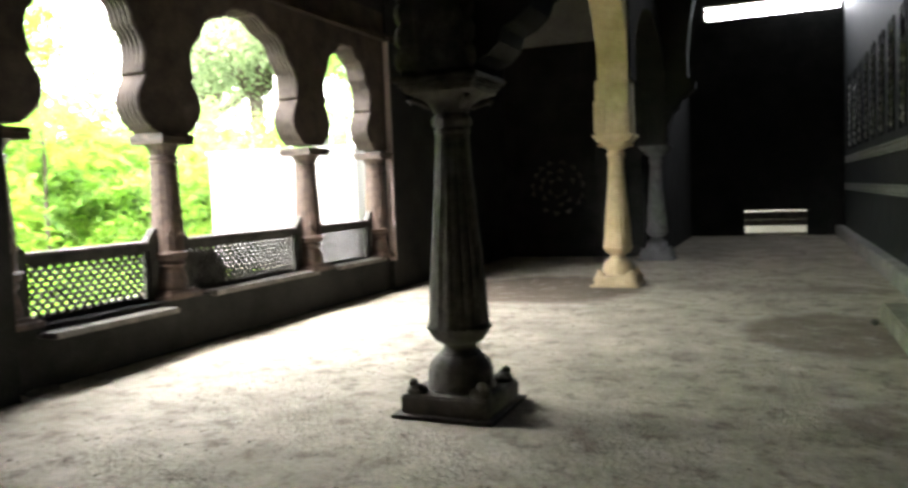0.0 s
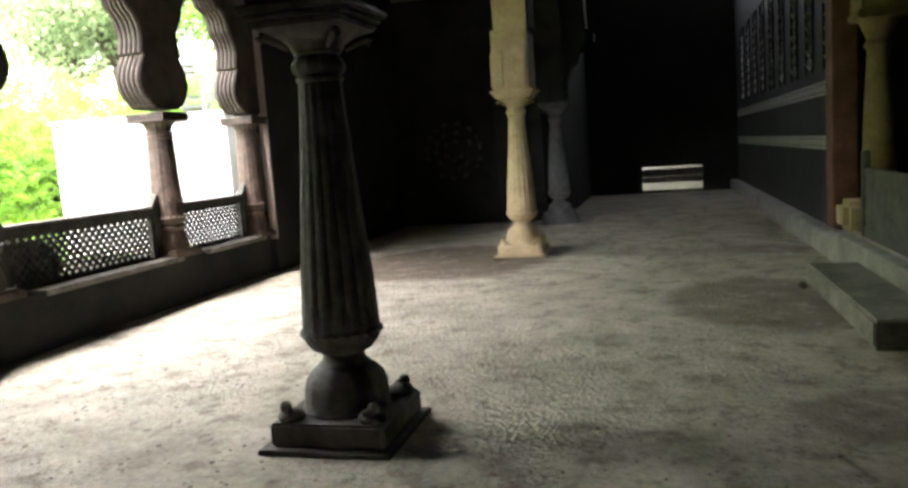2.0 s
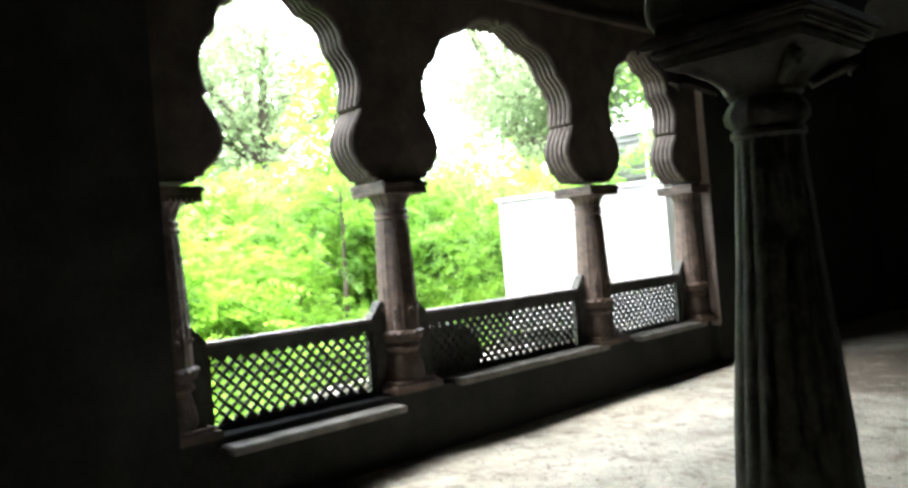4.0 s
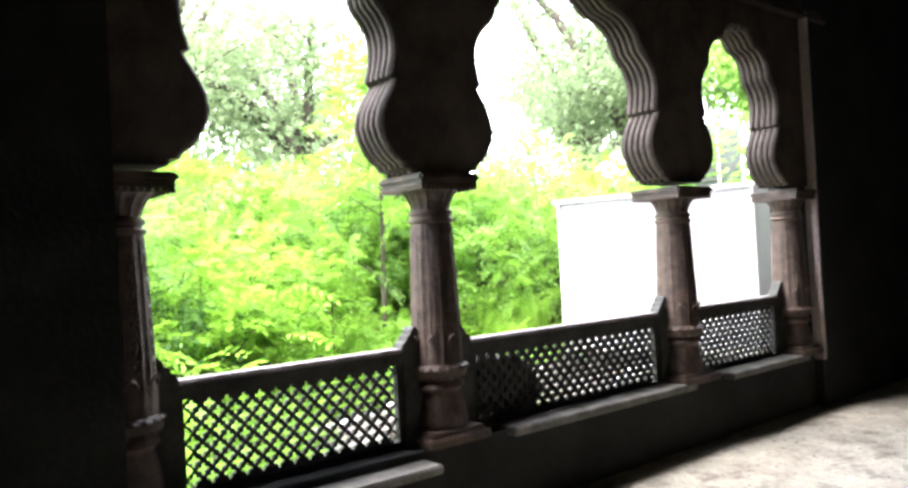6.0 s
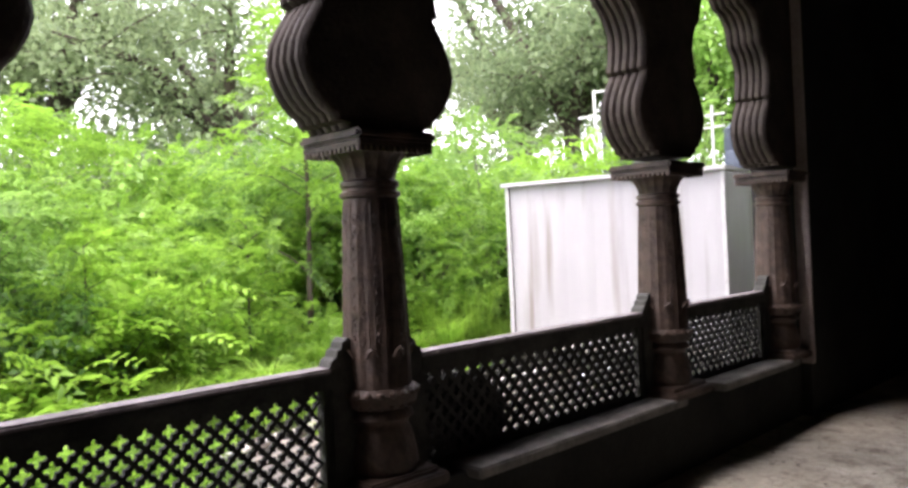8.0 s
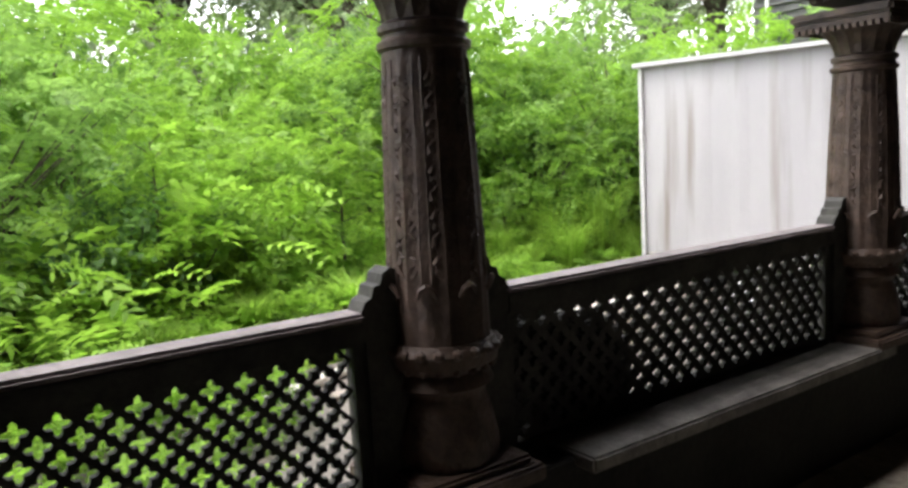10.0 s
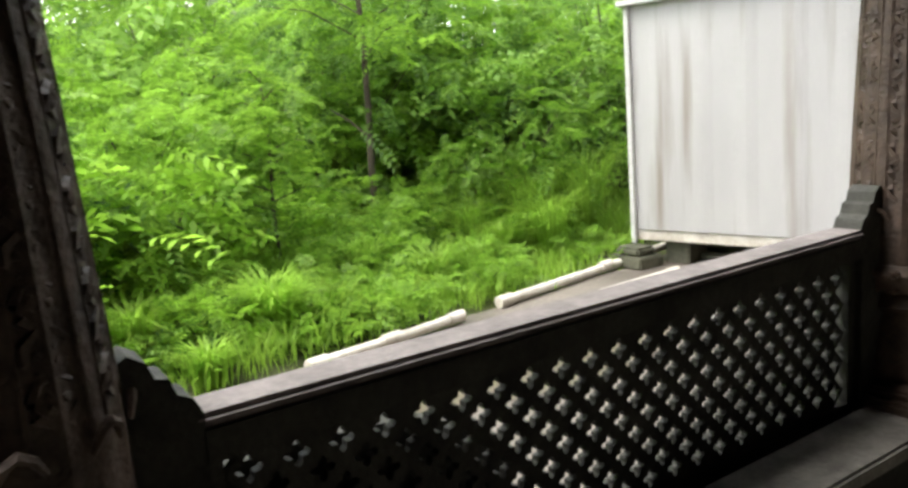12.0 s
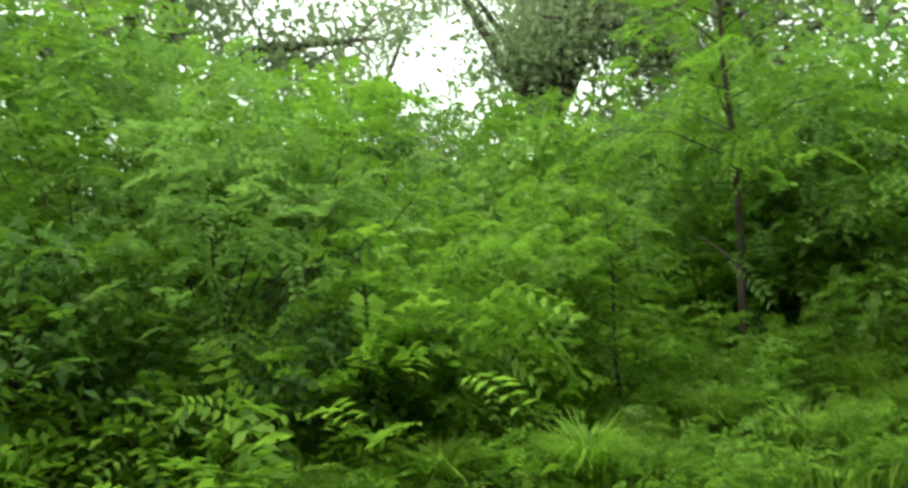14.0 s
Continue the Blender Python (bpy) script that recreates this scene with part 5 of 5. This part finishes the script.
def tree(x, y, h, spread, label, n_leaf=8000, lean=(0.0, 0.0), seed=1, leaf=M_LEAF_T):
    t = root("tree", label, "tree", "trees behind the thicket", at=(x, y, gz(x, y)))
    r = random.Random(seed)
    bm = bmesh.new()
    ends = []
    fork = Vector((lean[0] * 0.4, lean[1] * 0.4, h * 0.33))
    add_tube(bm, [(0, 0, -0.3), (0.05, 0, h * 0.15), fork], [0.035 * h ** 0.9, 0.028 * h ** 0.9, 0.024 * h ** 0.9], 9)
    for k in range(7):
        a = k * 0.9 + r.uniform(-0.4, 0.4)
        R = spread * r.uniform(0.55, 1.0)
        e = Vector((R * math.cos(a) + lean[0], R * math.sin(a) + lean[1], h * r.uniform(0.42, 0.95)))
        m = fork.lerp(e, 0.5) + Vector((0, 0, 0.06 * h))
        add_tube(bm, [fork, m, e], [0.021 * h ** 0.9, 0.013 * h ** 0.9, 0.03], 7)
        for j in range(8):
            s = fork.lerp(m, 0.55).lerp(e, r.uniform(0.0, 0.9))
            f = s + Vector((r.uniform(-1, 1), r.uniform(-1, 1), r.uniform(-0.4, 0.7))) * spread * 0.38
            add_tube(bm, [s, s.lerp(f, 0.5) + Vector((0, 0, 0.1)), f], [0.035, 0.025, 0.01], 5)
            ends += [f, s.lerp(f, 0.6), s.lerp(f, 0.25)]
        ends.append(e)
    part("trunk", bm, M_BARK, t, "branching dark trunk")
    E = np.array([tuple(e) for e in ends])
    n_leaf = int(n_leaf * 0.95)
    idx = rng.integers(0, len(E), n_leaf)
    P = E[idx] + rng.normal(size=(n_leaf, 3)) * np.array([1, 1, 0.75]) * spread * 0.115
    ob = new("crown", quads_mesh("crown", leaves(P, 0.18, 0.9), leaf))
    ob.parent = t
    return t


tl = "tall tree with open grey-green crown behind the thicket"
tree(-16.2, 15.0, 12.0, 4.8, tl, 17550, (-1.2, -0.8), 3)
tree(-10.5, 22.0, 12.5, 4.8, tl, 17550, (-0.6, 0.6), 4)
tree(-19.5, 10.5, 11.0, 4.2, tl, 13500, (0.5, 0.5), 5)
tree(-14.0, 2.0, 11.5, 4.6, tl, 14850, (0, 0), 6)
tree(-15.0, 24.5, 13.0, 5.0, tl, 14850, (0.5, 0), 7)
tree(-4.5, 25.5, 12.0, 4.8, tl, 16200, (0, 0), 8)
tree(-0.5, 27.0, 12.0, 4.8, tl, 16200, (0, 0), 9)
tree(-26.0, 18.0, 12.0, 4.8, tl, 12150, (0, 0), 10)
tree(-28.0, 5.0, 10.0, 4.2, tl, 12150, (0, 0), 11)
tree(-5.6, 21.5, 9.0, 3.0, "leafy green tree behind the cabin", 17000, (0, 0), 14, M_LEAF_G)
tree(-20.0, 31.0, 14.0, 5.4, tl, 12150, (0, 0), 12)

for k in range(26):
    y = 2.6 + k * 0.15 + rs.uniform(-0.2, 0.2)
    o = plant("low", -0.55 - rs.uniform(0, 1.6), y, rs.uniform(0.3, 0.55))
    o.location.z = 0.01


def grass_tuft(x, y, h, n, label, z=None):
    a = rng.uniform(0, 2 * np.pi, n)
    r0 = np.abs(rng.normal(size=n)) * 0.05
    o = np.stack([np.cos(a), np.sin(a), np.zeros(n)], 1)
    hh = h * rng.uniform(0.5, 1.15, n)
    reach = hh * rng.uniform(0.25, 0.9, n)
    b0 = o * r0[:, None]
    wv = np.stack([-np.sin(a), np.cos(a), np.zeros(n)], 1) * 0.006
    m1 = b0 + o * (reach * 0.35)[:, None] + np.array([0, 0, 1.0]) * (hh * 0.75)[:, None]
    t1 = b0 + o * reach[:, None] + np.array([0, 0, 1.0]) * (hh * rng.uniform(0.7, 1.0, n))[:, None]
    Q = np.concatenate([np.stack([b0 - wv * 0.5, b0 + wv * 0.5, m1 + wv, m1 - wv], 1), np.stack([m1 - wv, m1 + wv, t1 + wv * 0.1, t1 - wv * 0.1], 1)])
    ob = tagged(new("grass_tuft", quads_mesh("grass_tuft", Q, M_GRASS)), label, "grass", "grass tufts")
    ob.location = (x, y, gz(x, y) - 0.01 if z is None else z)


for x, y, h, n in ((-3.0, 8.05, 0.34, 420), (-2.75, 7.2, 0.26, 300), (-2.55, 6.6, 0.3, 340), (-2.6, 5.9, 0.3, 300), (-3.5, 7.4, 0.32, 320), (-3.9, 8.7, 0.4, 320), (-3.5, 9.5, 0.34, 320), (-3.2, 8.9, 0.24, 260), (-3.6, 10.3, 0.6, 300), (-3.8, 10.9, 0.85, 260), (-4.2, 9.9, 0.5, 300), (-2.2, 5.2, 0.3, 260), (-3.3, 6.5, 0.3, 300), (-3.15, 7.72, 0.46, 620), (-3.3, 6.95, 0.42, 520), (-3.05, 6.2, 0.4, 460), (-3.45, 9.05, 0.36, 420), (-3.75, 9.9, 0.4, 420), (-4.1, 10.5, 0.7, 420), (-2.45, 6.85, 0.16, 160), (-2.2, 7.6, 0.14, 140)):
    grass_tuft(x, y, h, n, "bright yellow-green tuft of fine grass")
# tall grass and weeds: one mass
n = 46000
gx = -2.48 - np.abs(rng.gamma(2.0, 0.75, n))
gy = rng.uniform(1.0, 15.0, n)
gx = gx - 0.12 * (gy - 7)
keep = ~((gy > 10.2) & (gx > -3.3))
gx, gy = gx[keep], gy[keep]
base = np.stack([gx, gy, np.array([gz(float(a), float(b)) for a, b in zip(gx, gy)])], 1)
tuft = np.array([noise.noise((float(a) * 1.3, float(b) * 1.3, 9)) for a, b in zip(gx, gy)])
hgt = (0.08 + 0.21 * np.clip(tuft + 0.3, 0, 1)) * rng.uniform(0.5, 1.4, len(gx))
ang2 = rng.uniform(0, 2 * np.pi, len(gx))
ln = np.stack([np.cos(ang2), np.sin(ang2), np.zeros_like(ang2)], 1)
wd = np.stack([-np.sin(ang2), np.cos(ang2), np.zeros_like(ang2)], 1) * 0.006
upv = np.array([0, 0, 1.0])
mid = base + upv * (hgt * 0.6)[:, None] + ln * (hgt * 0.15)[:, None]
tip = base + upv * hgt[:, None] + ln * (hgt * 0.5)[:, None]
V = np.stack([base - wd * 0.5, mid - wd, tip, mid + wd], 1)
tagged(new("grass", quads_mesh("grass", V, M_GRASS)), "bright green tall grass and weeds", "grass", kind="stuff")

# crumbs and grit on the hall floor: one mass, in loose drifts
n = 6000
cx0, cy0 = rng.uniform(0.6, 6.2, 160), rng.uniform(1.0, 14.0, 160)
which = rng.integers(0, 160, n)
px, py = np.clip(cx0[which] + rng.normal(size=n) * 0.28, 0.45, 6.35), cy0[which] + rng.normal(size=n) * 0.28
V = []
for i in range(n):
    r = float(0.004 + 0.012 * rng.random() ** 3)
    a = rng.uniform(0, 6.28)
    c, s2 = math.cos(a) * r, math.sin(a) * r
    hgt2 = r * 0.4
    x, y = float(px[i]), float(py[i])
    b4 = [(x + c, y + s2, 0), (x - s2, y + c * 1.3, 0), (x - c, y - s2, 0), (x + s2, y - c, 0)]
    t4 = [(x + (p[0] - x) * 0.6, y + (p[1] - y) * 0.6, hgt2) for p in b4]
    V.append(t4)
    for k in range(4):
        j = (k + 1) % 4
        V.append([b4[k], b4[j], t4[j], t4[k]])
tagged(new("floor_grit", quads_mesh("floor_grit", V, M_GRIT)), "dark crumbs and grit strewn on the floor", "grit", kind="stuff")
